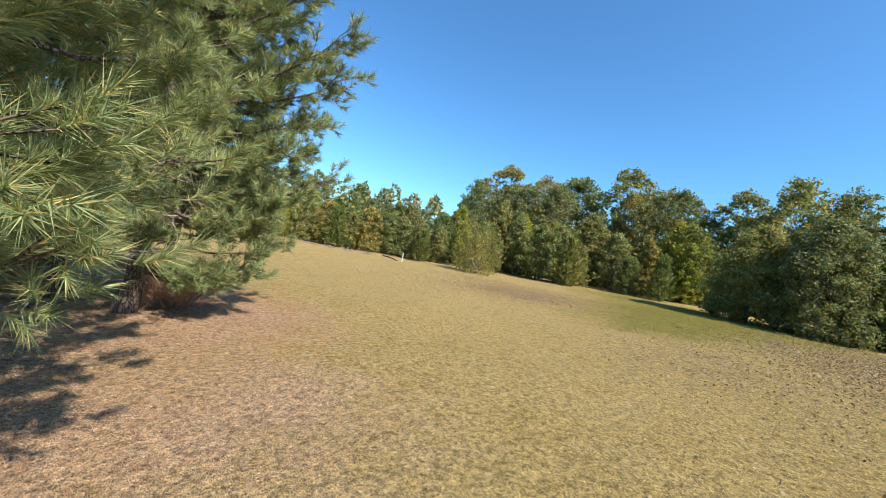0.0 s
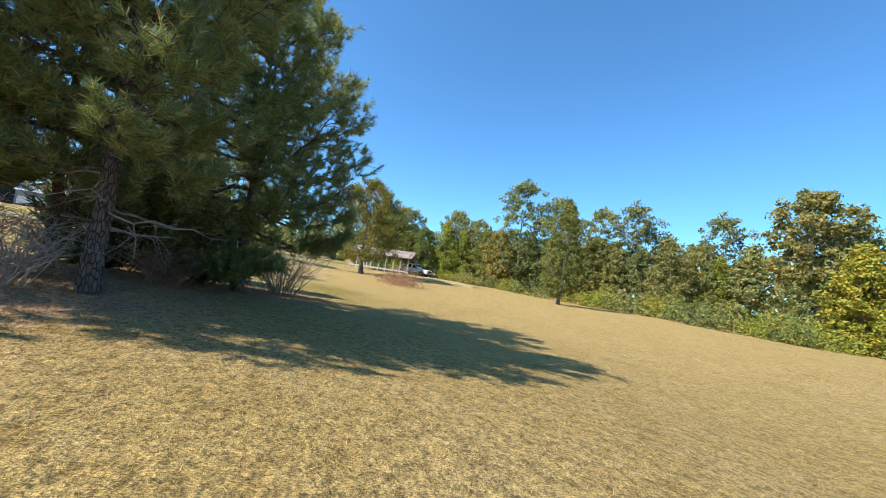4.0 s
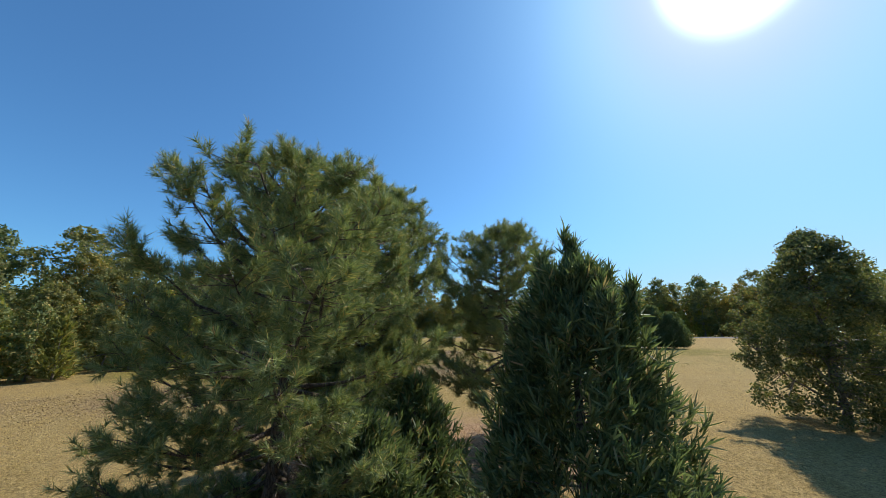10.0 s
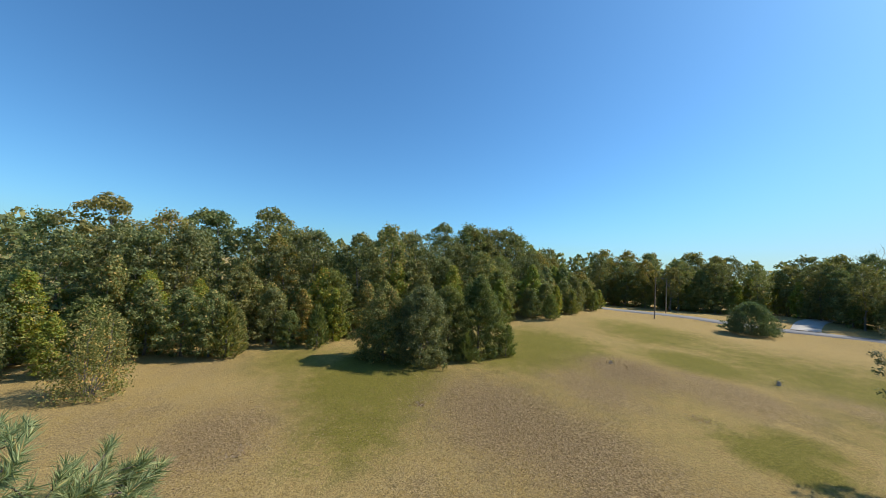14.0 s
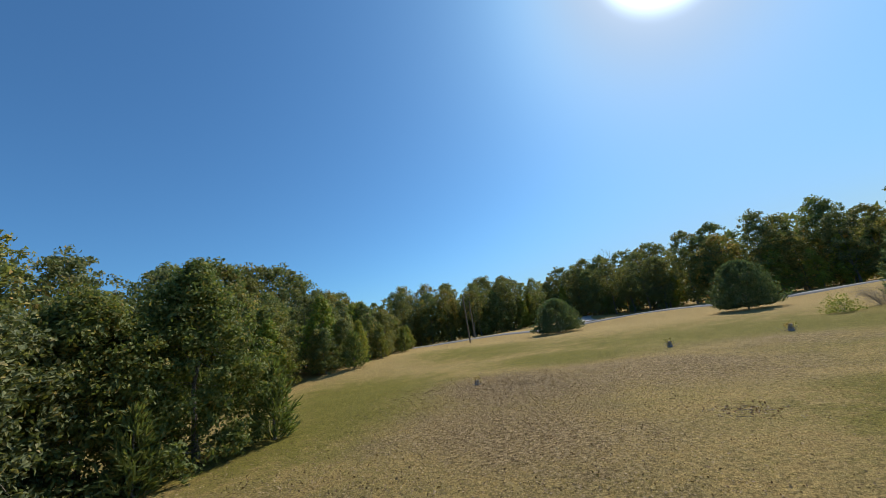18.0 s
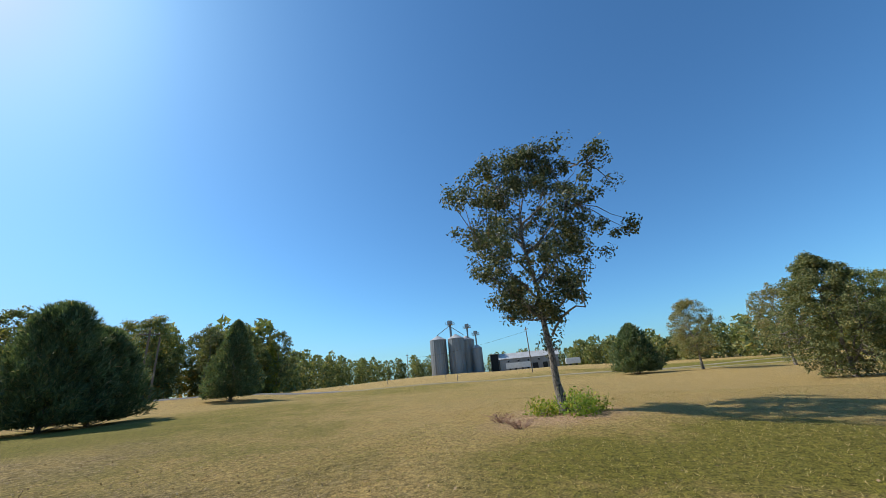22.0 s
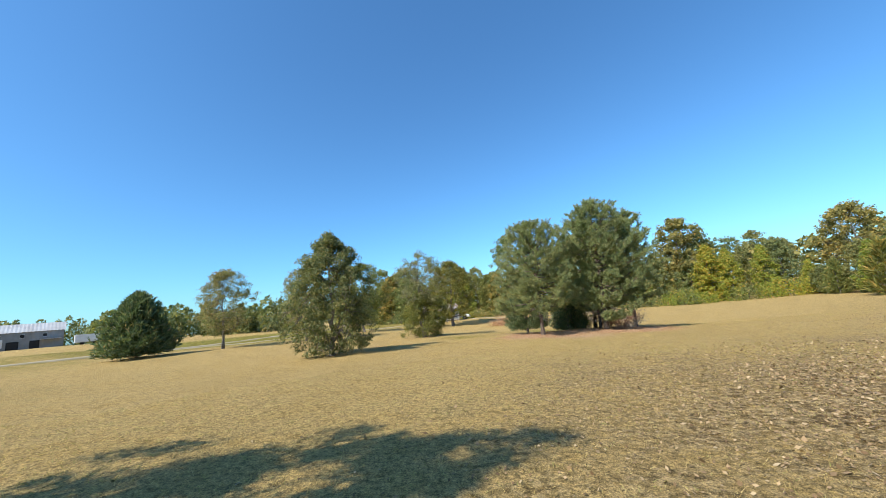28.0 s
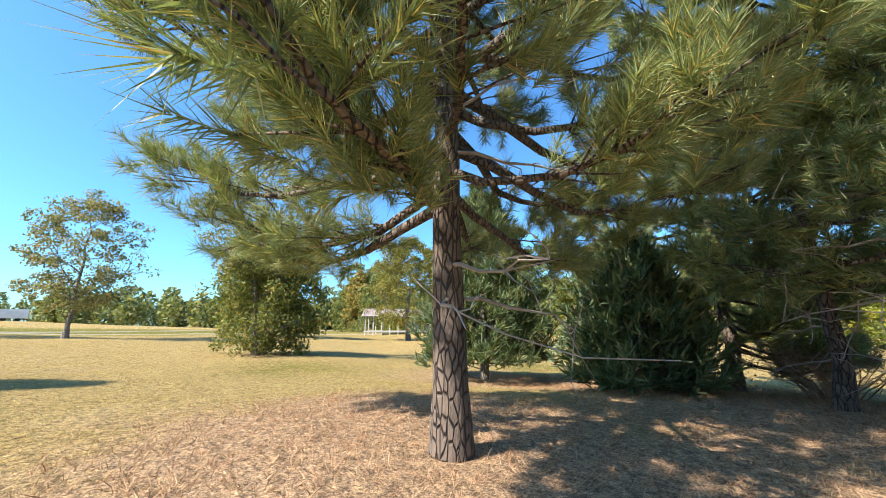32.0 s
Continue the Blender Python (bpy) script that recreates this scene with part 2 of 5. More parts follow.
PALE_WOOD = worn("bleached_wood", (0.45, 0.42, 0.37), (0.58, 0.55, 0.5), 0.9, 2.0, 0.0, 30.0, (1, 1, 0.2))
POLE_WOOD = worn("creosoted_pole_wood", (0.16, 0.12, 0.09), (0.26, 0.2, 0.15), 0.9, 1.5, 0.0, 20.0, (1, 1, 0.1))
WHITE = worn("white_paint", (0.78, 0.78, 0.76), (0.66, 0.65, 0.62), 0.35, 1.0, 0.0, 20.0, depth=0.0005)
# near-black: painted shade of openings, and the wires' own colour
DARK = worn("shade_and_wire_black", (0.02, 0.02, 0.02), (0.03, 0.028, 0.025), 0.9)
RUBBER = worn("tyre_rubber", (0.02, 0.02, 0.02), (0.04, 0.038, 0.035), 0.8)
CHROME = worn("wheel_metal", (0.5, 0.5, 0.5), (0.35, 0.35, 0.35), 0.3, 4.0, 0.9)
BRICK = worn("red_brick_wall", (0.3, 0.13, 0.09), (0.38, 0.2, 0.14), 0.85, 2.0)
LAMP_RED = worn("red_lens", (0.35, 0.02, 0.015), (0.3, 0.02, 0.015), 0.2)
GLASS, gnt, gb = mat("car_glass", 0.05)
gb.inputs["Base Color"].default_value = (0.02, 0.025, 0.03, 1)
gb.inputs["Specular IOR Level"].default_value = 0.6
ROADM, rnt, rb = mat("sun_bleached_asphalt", 0.85)
rb.inputs["Specular IOR Level"].default_value = 0.1
rp = place(rnt)
rc = mixc(rnt, noise_tex(rnt, 0.4, coord=rp), (0.22, 0.21, 0.2), (0.32, 0.305, 0.285))
rg = noise_tex(rnt, 60.0, coord=rp)
rnt.links.new(mixc(rnt, mathn(rnt, "MULTIPLY", rg, 0.4), rc, (0.12, 0.115, 0.11)), rb.inputs["Base Color"])
bump(rnt, rb, rg, 0.5, 0.01)
LANE = worn("worn_lane_gravel", (0.34, 0.29, 0.2), (0.24, 0.2, 0.09), 0.95, 0.5, 0.0, 24.0, depth=0.02)
DRIVE = worn("pale_gravel", (0.5, 0.47, 0.43), (0.42, 0.38, 0.33), 0.9, 0.6, 0.0, 30.0, depth=0.02)

# ground: dry mown grass with green, reddish and bare patches
GROUND, nt, b = mat("mown_dry_grass", 0.95)
p = place(nt)
big, mid, small, fine = (noise_tex(nt, s, d, 0.65, p) for s, d in ((0.07, 4), (0.55, 5), (3.4, 6), (22.0, 5)))
blade = node(nt, "ShaderNodeTexNoise", Scale=75.0, Detail=3.0, Roughness=0.7)
mpb = node(nt, "ShaderNodeMapping", Scale=(1, 0.45, 1))
nt.links.new(p, mpb.inputs["Vector"])
nt.links.new(mpb.outputs[0], blade.inputs["Vector"])


def patch_of(name, lift):
    a = nt.nodes.new("ShaderNodeAttribute")
    a.attribute_name = name
    f = mathn(nt, "ADD", a.outputs["Fac"], mathn(nt, "MULTIPLY", mathn(nt, "SUBTRACT", mathn(nt, "ADD", mathn(nt, "MULTIPLY", mid, 0.5), mathn(nt, "MULTIPLY", small, 0.5)), 0.5), lift))
    r = nt.nodes.new("ShaderNodeMapRange")
    r.interpolation_type = "SMOOTHSTEP"
    nt.links.new(f, r.inputs["Value"])
    r.inputs["From Min"].default_value, r.inputs["From Max"].default_value = 0.2, 0.8
    return r.outputs[0]


gold = mixc(nt, ramp(nt, small, [(0.3, (0, 0, 0)), (0.7, (1, 1, 1))]), (0.33, 0.225, 0.08), (0.47, 0.34, 0.14))
gold = mixc(nt, ramp(nt, mid, [(0.4, (0, 0, 0)), (0.75, (0.75, 0.75, 0.75))]), gold, (0.47, 0.345, 0.16))
green = mixc(nt, small, (0.135, 0.125, 0.022), (0.25, 0.213, 0.045))
flecks = ramp(nt, noise_tex(nt, 7.5, 6, 0.78, p), [(0.44, (0, 0, 0)), (0.56, (1, 1, 1))])
red = mixc(nt, flecks, (0.165, 0.108, 0.045), (0.44, 0.32, 0.165))
straw = mixc(nt, fine, (0.30, 0.18, 0.105), (0.62, 0.43, 0.28))
c = mixc(nt, patch_of("green", 1.9), gold, green)
c = mixc(nt, patch_of("red", 2.0), c, red)
c = mixc(nt, patch_of("straw", 1.3), c, straw)
speck = ramp(nt, blade.outputs["Fac"], [(0.36, (0.34, 0.34, 0.33)), (0.52, (1, 1, 1)), (0.68, (1.5, 1.44, 1.3))])
c = mixc(nt, 0.85, c, speck, "MULTIPLY")
tuft = ramp(nt, noise_tex(nt, 10.0, 5, 0.8, p), [(0.38, (0.36, 0.36, 0.34)), (0.5, (1, 1, 1)), (0.6, (1.42, 1.38, 1.26))])
c = mixc(nt, 0.75, c, tuft, "MULTIPLY")
clump = ramp(nt, fine, [(0.34, (0.6, 0.62, 0.6)), (0.55, (1, 1, 1)), (0.75, (1.2, 1.15, 1.05))])
c = mixc(nt, 0.8, c, clump, "MULTIPLY")
nt.links.new(c, b.inputs["Base Color"])
b.inputs["Specular IOR Level"].default_value = 0.1
bump(nt, b, mathn(nt, "ADD", mathn(nt, "MULTIPLY", fine, 0.7), mathn(nt, "ADD", mathn(nt, "MULTIPLY", blade.outputs["Fac"], 0.5), mathn(nt, "MULTIPLY", small, 1.2))), 1.0, 0.06)

# ---- mesh helpers ----
class Soup:
    """Gathers vertices and faces of one mesh."""

    def __init__(self):
        self.v, self.loops, self.sizes, self.n = [], [], [], 0

    def add(self, verts, faces):
        verts, faces = np.asarray(verts, float).reshape(-1, 3), np.asarray(faces, int)
        self.v.append(verts)
        self.loops.append((faces + self.n).ravel())
        self.sizes.append(np.full(len(faces), faces.shape[1]))
        self.n += len(verts)
        return self

    def mesh(self, name, material, smooth=False):
        me = bpy.data.meshes.new(name)
        v, lo, si = np.concatenate(self.v), np.concatenate(self.loops), np.concatenate(self.sizes)
        me.vertices.add(len(v))
        me.vertices.foreach_set("co", v.astype(np.float32).ravel())
        me.loops.add(len(lo))
        me.loops.foreach_set("vertex_index", lo.astype(np.int32))
        me.polygons.add(len(si))
        me.polygons.foreach_set("loop_start", np.concatenate([[0], np.cumsum(si)[:-1]]).astype(np.int32))
        me.polygons.foreach_set("loop_total", si.astype(np.int32))
        me.polygons.foreach_set("use_smooth", np.full(len(si), smooth))
        me.update(calc_edges=True)
        me.materials.append(material)
        return me


def part(name, shape, material, parent, label="", smooth=False):
    """One mesh under a thing or a part. shape: a Soup, a bmesh or a mesh."""
    if isinstance(shape, Soup):
        me = shape.mesh(name, material, smooth)
    elif isinstance(shape, bmesh.types.BMesh):
        me = bpy.data.meshes.new(name)
        shape.to_mesh(me)
        shape.free()
        me.materials.append(material)
        if smooth:
            me.polygons.foreach_set("use_smooth", np.full(len(me.polygons), True))
    else:
        me = shape
    ob = new(name, me)
    ob.parent = parent
    return tagged(ob, label)


def thing(name, label, category, x=0.0, y=0.0, z=None, turn=0.0, group="", kind=""):
    ob = new(name)
    ob.matrix_world = pose(x, y, ground_z(x, y) if z is None else z, 0, 0, turn)
    return tagged(ob, label, category, group, kind)


def tube(soup, pts, radii, sides=6):
    pts, radii = np.asarray(pts, float), np.asarray(radii, float)
    t = np.gradient(pts, axis=0)
    t /= np.linalg.norm(t, axis=1)[:, None] + 1e-9
    ref = np.where(np.abs(t[:, 2:3]) > 0.95, np.array([[1.0, 0, 0]]), np.array([[0, 0, 1.0]]))
    u = np.cross(t, ref)
    u /= np.linalg.norm(u, axis=1)[:, None] + 1e-9
    w = np.cross(t, u)
    a = np.linspace(0, 2 * np.pi, sides, endpoint=False)
    ring = pts[:, None, :] + radii[:, None, None] * (np.cos(a)[None, :, None] * u[:, None, :] + np.sin(a)[None, :, None] * w[:, None, :])
    n = len(pts)
    i, j = np.meshgrid(np.arange(n - 1), np.arange(sides), indexing="ij")
    k = (j + 1) % sides
    faces = np.stack([i * sides + j, i * sides + k, (i + 1) * sides + k, (i + 1) * sides + j], -1).reshape(-1, 4)
    soup.add(ring.reshape(-1, 3), faces)
    soup.add(ring[-1], [[s for s in range(sides)][:3]] + [[0, s, s + 1] for s in range(2, sides - 1)])


def unit(v):
    return v / (np.linalg.norm(v, axis=-1, keepdims=True) + 1e-9)


def leaves(soup, rng, centres, length, width, up=0.2, droop=None, facing=None):
    """Pointed oval leaves, folded a little along the rib, at the given places; far ones are three-cornered."""
    n = len(centres)
    d = unit(rng.normal(size=(n, 3)) + np.array([0, 0, up]))
    if droop is not None:
        d = unit(d + droop)
    s = unit(np.cross(d, rng.normal(size=(n, 3))))
    if facing is not None:
        s = unit(np.cross(facing, d))
        d = unit(d * 0.35 + np.cross(s, facing))
    nn = np.cross(d, s)
    le = length * rng.uniform(0.6, 1.25, (n, 1))
    wi = width * rng.uniform(0.7, 1.2, (n, 1))
    if length > 0.3:
        v = np.stack([centres + s * wi * 0.6, centres - s * wi * 0.6, centres + d * le], 1)
        soup.add(v.reshape(-1, 3), np.arange(n * 3).reshape(-1, 3))
        return
    mid = centres + d * le * 0.5
    v = np.stack([centres, mid + s * wi / 2 + nn * wi * 0.18, centres + d * le, mid - s * wi / 2 + nn * wi * 0.18], 1)
    soup.add(v.reshape(-1, 3), np.arange(n * 4).reshape(-1, 4))


def needles(soup, rng, feet, axes, shoots, count, length, width):
    """Needles that stand forward all along each shoot, like a bottle brush."""
    n = len(feet)
    f = rng.uniform(0, 1, (n * count, 1)) ** 0.8
    ax = np.repeat(axes, count, 0)
    base = np.repeat(feet, count, 0) + ax * f * np.repeat(shoots, count)[:, None]
    side = unit(np.cross(ax, rng.normal(size=(n * count, 3))))
    d = unit(ax * rng.uniform(0.4, 1.4, (n * count, 1)) + side * rng.uniform(0.5, 1.0, (n * count, 1)) - np.array([0, 0, 0.08]))
    s = unit(np.cross(d, rng.normal(size=(n * count, 3))))
    le = length * rng.uniform(0.75, 1.15, (n * count, 1))
    v = np.stack([base - s * width / 2, base + s * width / 2, base + d * le], 1)
    soup.add(v.reshape(-1, 3), np.arange(n * count * 3).reshape(-1, 3))


def bent(rng, a, b, n=6, wave=0.12, sag=0.0):
    a, b = np.asarray(a, float), np.asarray(b, float)
    t = np.linspace(0, 1, n)[:, None]
    off = np.cumsum(rng.normal(size=(n, 3)), 0)
    off -= off[0] + (off[-1] - off[0]) * t
    le = np.linalg.norm(b - a)
    out = a + (b - a) * t + off * wave * le / n
    out[:, 2] += sag * le * (t[:, 0] - t[:, 0] ** 2) * 4
    return out


# ---- ground ----
HILLS = [(0, 0, 0.0), (-2.6, -4.5, -0.1), (-4, 4, 0.05), (-7, -4, -0.4), (-6.5, -12, -0.7), (6.2, -5.8, -0.65), (8, -10.4, -1.15), (19, -11, -1.1), (14, -1.5, -0.5), (16.3, -1, -0.35),
         (28, 8, 0.15), (31, 17, 0.45), (30, 24.4, 0.55), (37.5, -2.6, 0.1), (34, -17.6, -0.6), (41.4, -26.7, 0.0), (25, -40, -0.8), (8.3, 13, 0.0), (-13.2, 29.7, 0.9), (-39, 28, 1.15),
         (-31, 42.6, 1.1), (-24, 47, 1.1), (-55, 66, 1.8), (-29, 72, 1.7), (-14, 53, 1.2), (-5.3, 55, 1.4), (-45, 13.5, 0.45), (-35, 4, 0.2), (-24, -9, -0.45), (-22, -6.7, -0.2),
         (-33, -22, -0.5), (-30, -37, -1.0), (-20, -43, -1.0), (-3.9, -18.4, -1.35), (-2, -22.5, -1.6), (4, -19, -1.4), (10, -16, -1.3), (-73, 41, 2.6), (-92, 52, 3.0), (-80, 75, 3.0),
         (-47, 89, 2.9), (-13, 88, 2.8), (5, 82, 2.5), (34, 66, 1.4), (60, 43, 1.6), (78, 88, 2.5), (130, 98, 3.2), (130, 60, 2.6), (-72, 105, 3.6), (-60, 122, 3.9),
         (-110, 20, 3.0), (-66, 10, 1.1), (-58, -8, 0.2), (-60, -40, -0.6), (6, -62, -1.2), (-11, -75, -1.0), (48, 4, 0.0), (70, 10, 0.4), (80, -40, 0.0), (50, -45, -0.4),
         (-20, 10, 0.2), (-12, 16, 0.35), (-20, 30, 0.85), (-27, 22, 0.75), (-9, 24, 0.7), (200, 120, 3.2), (200, 0, 1.0), (0, 125, 3.2), (10, 40, 0.9)]
HX, HY, HZ = (np.array(a, float) for a in zip(*HILLS))


def ground_zs(x, y):
    x, y = np.asarray(x, float), np.asarray(y, float)
    num, den = np.zeros(x.shape), np.zeros(x.shape)
    for a, c, h in zip(HX, HY, HZ):
        w = ((x - a) ** 2 + (y - c) ** 2 + 30.0) ** -1.7
        num += w * h
        den += w
    return num / den + 0.05 * np.sin(x * 0.61 + 1.3 * np.sin(y * 0.37)) * np.cos(y * 0.53)


def ground_z(x, y):
    return float(ground_zs(np.array([x]), np.array([y]))[0])


def axis_marks():
    inner = np.arange(-60, 60.01, 0.9)
    outer = 60 + np.cumsum(0.9 * 1.09 ** np.arange(1, 60))
    return np.concatenate([-outer[::-1], inner, outer])


gx, gy = np.meshgrid(axis_marks() - 8, axis_marks() + 10, indexing="xy")
gz = ground_zs(gx, gy)
rows_n, cols_n = gx.shape
i, j = np.meshgrid(np.arange(rows_n - 1), np.arange(cols_n - 1), indexing="ij")
q = (i * cols_n + j).ravel()
me = Soup().add(np.stack([gx, gy, gz], -1).reshape(-1, 3), np.stack([q, q + 1, q + cols_n + 1, q + cols_n], 1)).mesh("ground", GROUND, True)


def spots(rows):
    out = np.zeros(gx.size)
    for x, y, rx, ry, k in rows:
        out = np.maximum(out, k * np.exp(-(((gx.ravel() - x) / rx) ** 2 + ((gy.ravel() - y) / ry) ** 2)))
    return out


for name, values in (("straw", spots([(0, 0, 4.2, 3.6, 0.95), (-3.5, 0.5, 3.2, 3.0, 0.72), (-2.6, -4.8, 4.6, 4.4, 1.0), (3, -8, 4, 3.5, 0.9), (6.2, -5.4, 2.8, 2.6, 0.9), (-13.2, 29.7, 2.6, 1.9, 1.0), (17, -0.9, 2.5, 2.5, 0.5), (-14.6, 31, 2.5, 1.2, 0.7)])),
                     ("green", spots([(-40, 22, 34, 40, 0.5), (-36, 0, 14, 10, 0.95), (-44, 19, 13, 14, 0.8), (-43, -9, 9, 8, 0.7), (-27, -1, 9, 6, 0.8), (-50, 25, 15, 12, 0.85), (-39, 40, 10, 7, 0.95), (-56, 48, 16, 13, 0.75), (-18.3, 25.2, 4.6, 3.0, 1.0), (-19.5, 28.5, 4, 3, 0.9), (-20, 39, 11, 7, 0.6), (-30, 55, 22, 14, 0.6), (-22, 34, 8, 4, 0.55), (5, 40, 22, 18, 0.42), (45, 40, 30, 24, 0.5), (9.2, -12, 5.5, 4, 0.55), (10.8, -1.5, 4, 4, 0.5), (13, -8, 4, 5, 0.4), (70, 8, 34, 46, 0.95), (-25, 50, 34, 14, 0.8), (20, 55, 30, 20, 0.6)])),
                     ("red", spots([(-27, 10, 10, 6, 0.95), (-21, 13.5, 9, 6, 0.9), (-35, 28.5, 7, 6, 0.95), (-31, 21, 8, 5, 0.8), (-29, 33, 9, 5, 0.9), (-25.6, -10, 7, 5, 0.75), (-29, -18, 7, 6, 0.5), (-16, 12, 8, 6, 0.6), (-24, 42, 8, 5, 0.6), (-15.4, 16.5, 5, 5, 0.55), (-17, 3, 6, 5, 0.5), (-42, -18, 10, 10, 0.45), (-37.8, 28.9, 5, 4, 0.8), (12, 8, 5, 6, 0.3), (9.5, -6, 4, 4, 0.35)]))):
    me.attributes.new(name, "FLOAT", "POINT").data.foreach_set("value", values.astype(np.float32))
tagged(new("ground", me), "rolling lawn of dry mown tan and olive grass", "ground", kind="structure")


def strip(name, pts, width, lift, material, label):
    pts = np.array(pts, float)
    d = np.concatenate([[0], np.cumsum(np.linalg.norm(np.diff(pts, axis=0), axis=1))])
    s = np.arange(0, d[-1], 2.0)
    c = np.stack([np.interp(s, d, pts[:, k]) for k in (0, 1)], 1)
    for _ in range(12):
        c[1:-1] = (c[:-2] + 2 * c[1:-1] + c[2:]) / 4
    t = unit(np.gradient(c, axis=0))
    nrm = np.stack([-t[:, 1], t[:, 0]], 1)
    so = Soup()
    off = np.array([-0.56, -0.5, -0.2, 0.2, 0.5, 0.56]) * width
    drop = np.array([-0.25, 0, 0.03, 0.03, 0, -0.25])
    v = c[:, None, :] + nrm[:, None, :] * off[None, :, None]
    z = ground_zs(v[..., 0], v[..., 1]) * 0.5 + ground_zs(c[:, 0], c[:, 1])[:, None] * 0.5 + lift + drop
    n = len(c)
    a, e = np.meshgrid(np.arange(n - 1), np.arange(5), indexing="ij")
    k = (a * 6 + e).ravel()
    so.add(np.concatenate([v, z[..., None]], -1).reshape(-1, 3), np.stack([k, k + 6, k + 7, k + 1], 1))
    return tagged(new(name, so.mesh(name, material, True)), label, name, kind="structure")


strip("road", [(-150, 8), (-110, 36), (-92, 52), (-78, 68), (-62, 81), (-45, 87), (-28, 88), (-8, 85.5), (8, 80), (24, 68)], 4.4, 0.1, ROADM, "sun-bleached grey asphalt road along the lawn")
strip("farm_lane", [(22, 69.5), (38, 50), (50, 28), (62, 6), (80, -20), (120, -60)], 2.6, 0.06, LANE, "narrow worn farm lane through the grass")
strip("driveway", [(-58, 84), (-66, 96), (-71, 108), (-74, 122)], 4.2, 0.16, DRIVE, "pale gravel driveway to a house")
strip("track", [(50, 26), (52, 0), (48, -20), (44, -29), (33, -34)], 2.2, 0.04, LANE, "pale gravel farm track beside the shed")

# ---- trees ----
def crown_radius(f, low, belly=0.38, point=0.5):
    """Radius of an egg-shaped crown at the height f (0 to 1), widest at belly."""
    f = np.clip(f, 0, 1)
    return np.where(f < belly, low + (1 - low) * np.sin(np.pi / 2 * f / belly), np.clip(1 - (np.maximum(f - belly, 0) / (1 - belly)) ** 1.9, 0, 1) ** point)


def broad_tree(name, label, rng, h, spread, base, trunk_r, clumps, per, leaf, material, bark, x, y, lean=(0, 0), low=0.5, clump_r=0.55, gaps=0.0, fork=0.3, z=None, category="tree", group="", droop=0.0, limbs=11, twigs=0.6, belly=0.38, point=0.5, lobed=1.0):
    """A broadleaf tree: tapered trunk, limbs, twigs that end in loose clumps of leaves."""
    ob = thing(name, label, category, x, y, z, group=group)
    wood, crown = Soup(), Soup()
    tt = np.linspace(0, 1, 10)
    trunk = bent(rng, (0, 0, -0.15), (lean[0], lean[1], h * 0.93), 10, 0.13)
    tube(wood, trunk, trunk_r * (1 + 0.5 * np.exp(-tt * 22)) * (1 - tt * 0.93), 9)
    n = clumps * 4
    f = rng.uniform(0.0, 1.0, n) ** 0.85
    az = rng.uniform(0, 2 * np.pi, n)
    ph = rng.uniform(0, 6.28, 4)
    lobes = 1 + lobed * (0.17 * np.sin(3 * az + 5 * f + ph[0]) + 0.12 * np.sin(5 * az - 9 * f + ph[1]) + 0.08 * np.sin(8 * az + 13 * f + ph[2]))
    r = spread * crown_radius(f, low, belly, point) * lobes * rng.uniform(0.1, 1.0, n) ** 0.45
    ctr = np.stack([r * np.cos(az), r * np.sin(az), base + (h - base) * f * (1 + 0.04 * np.sin(4 * az + ph[3]))], 1)
    ctr[:, :2] += np.array(lean) * (ctr[:, 2:3] / h)
    if gaps:
        g = np.array([noise.noise(Vector(p * (2.6 / spread) + 7.3)) for p in ctr])
        ctr = ctr[g > -0.36 + gaps * 0.42]
    ctr = ctr[:clumps]
    hubs = [trunk[4:]]
    for k in range(limbs):
        e = ctr[rng.integers(len(ctr))] * np.array([0.82, 0.82, 0.96])
        reach = math.hypot(e[0], e[1])
        f0 = np.clip((e[2] - reach * rng.uniform(0.55, 1.0)) / h, fork, 0.88)
        p0 = np.array([np.interp(f0, tt, trunk[:, a]) for a in range(3)])
        b = bent(rng, p0, e, 8, 0.16, -0.06)
        tube(wood, b, trunk_r * (0.55 - 0.4 * f0) * np.linspace(1, 0.14, 8), 6)
        hubs.append(b[2:])
    hub = np.concatenate(hubs)
    for p in ctr[: int(len(ctr) * twigs)]:
        k = ((hub - p) ** 2).sum(-1).argmin()
        tube(wood, bent(rng, hub[k], p, 4, 0.22), np.linspace(0.026, 0.007, 4) * (h / 9) ** 0.5, 3)
    size = clump_r * rng.uniform(0.55, 1.3, len(ctr))
    ray = unit(rng.normal(size=(len(ctr) * per, 3)))
    pos = np.repeat(ctr, per, 0) + ray * rng.uniform(0, 1, (len(ctr) * per, 1)) ** 0.42 * np.repeat(size, per)[:, None] * np.array([1.0, 1.0, 0.75])
    pos[:, 2] = np.maximum(pos[:, 2], 0.02)
    facing = unit(ray + rng.normal(size=ray.shape) * 0.5 + np.array([0, 0, 0.25]))
    leaves(crown, rng, pos, leaf, leaf * (0.75 if leaf > 0.3 else 0.55), 0.1, np.array([0, 0, -droop]) if droop else None, facing)
    part("trunk", wood, bark, ob, smooth=True)
    part("crown", crown, material, ob)
    return ob


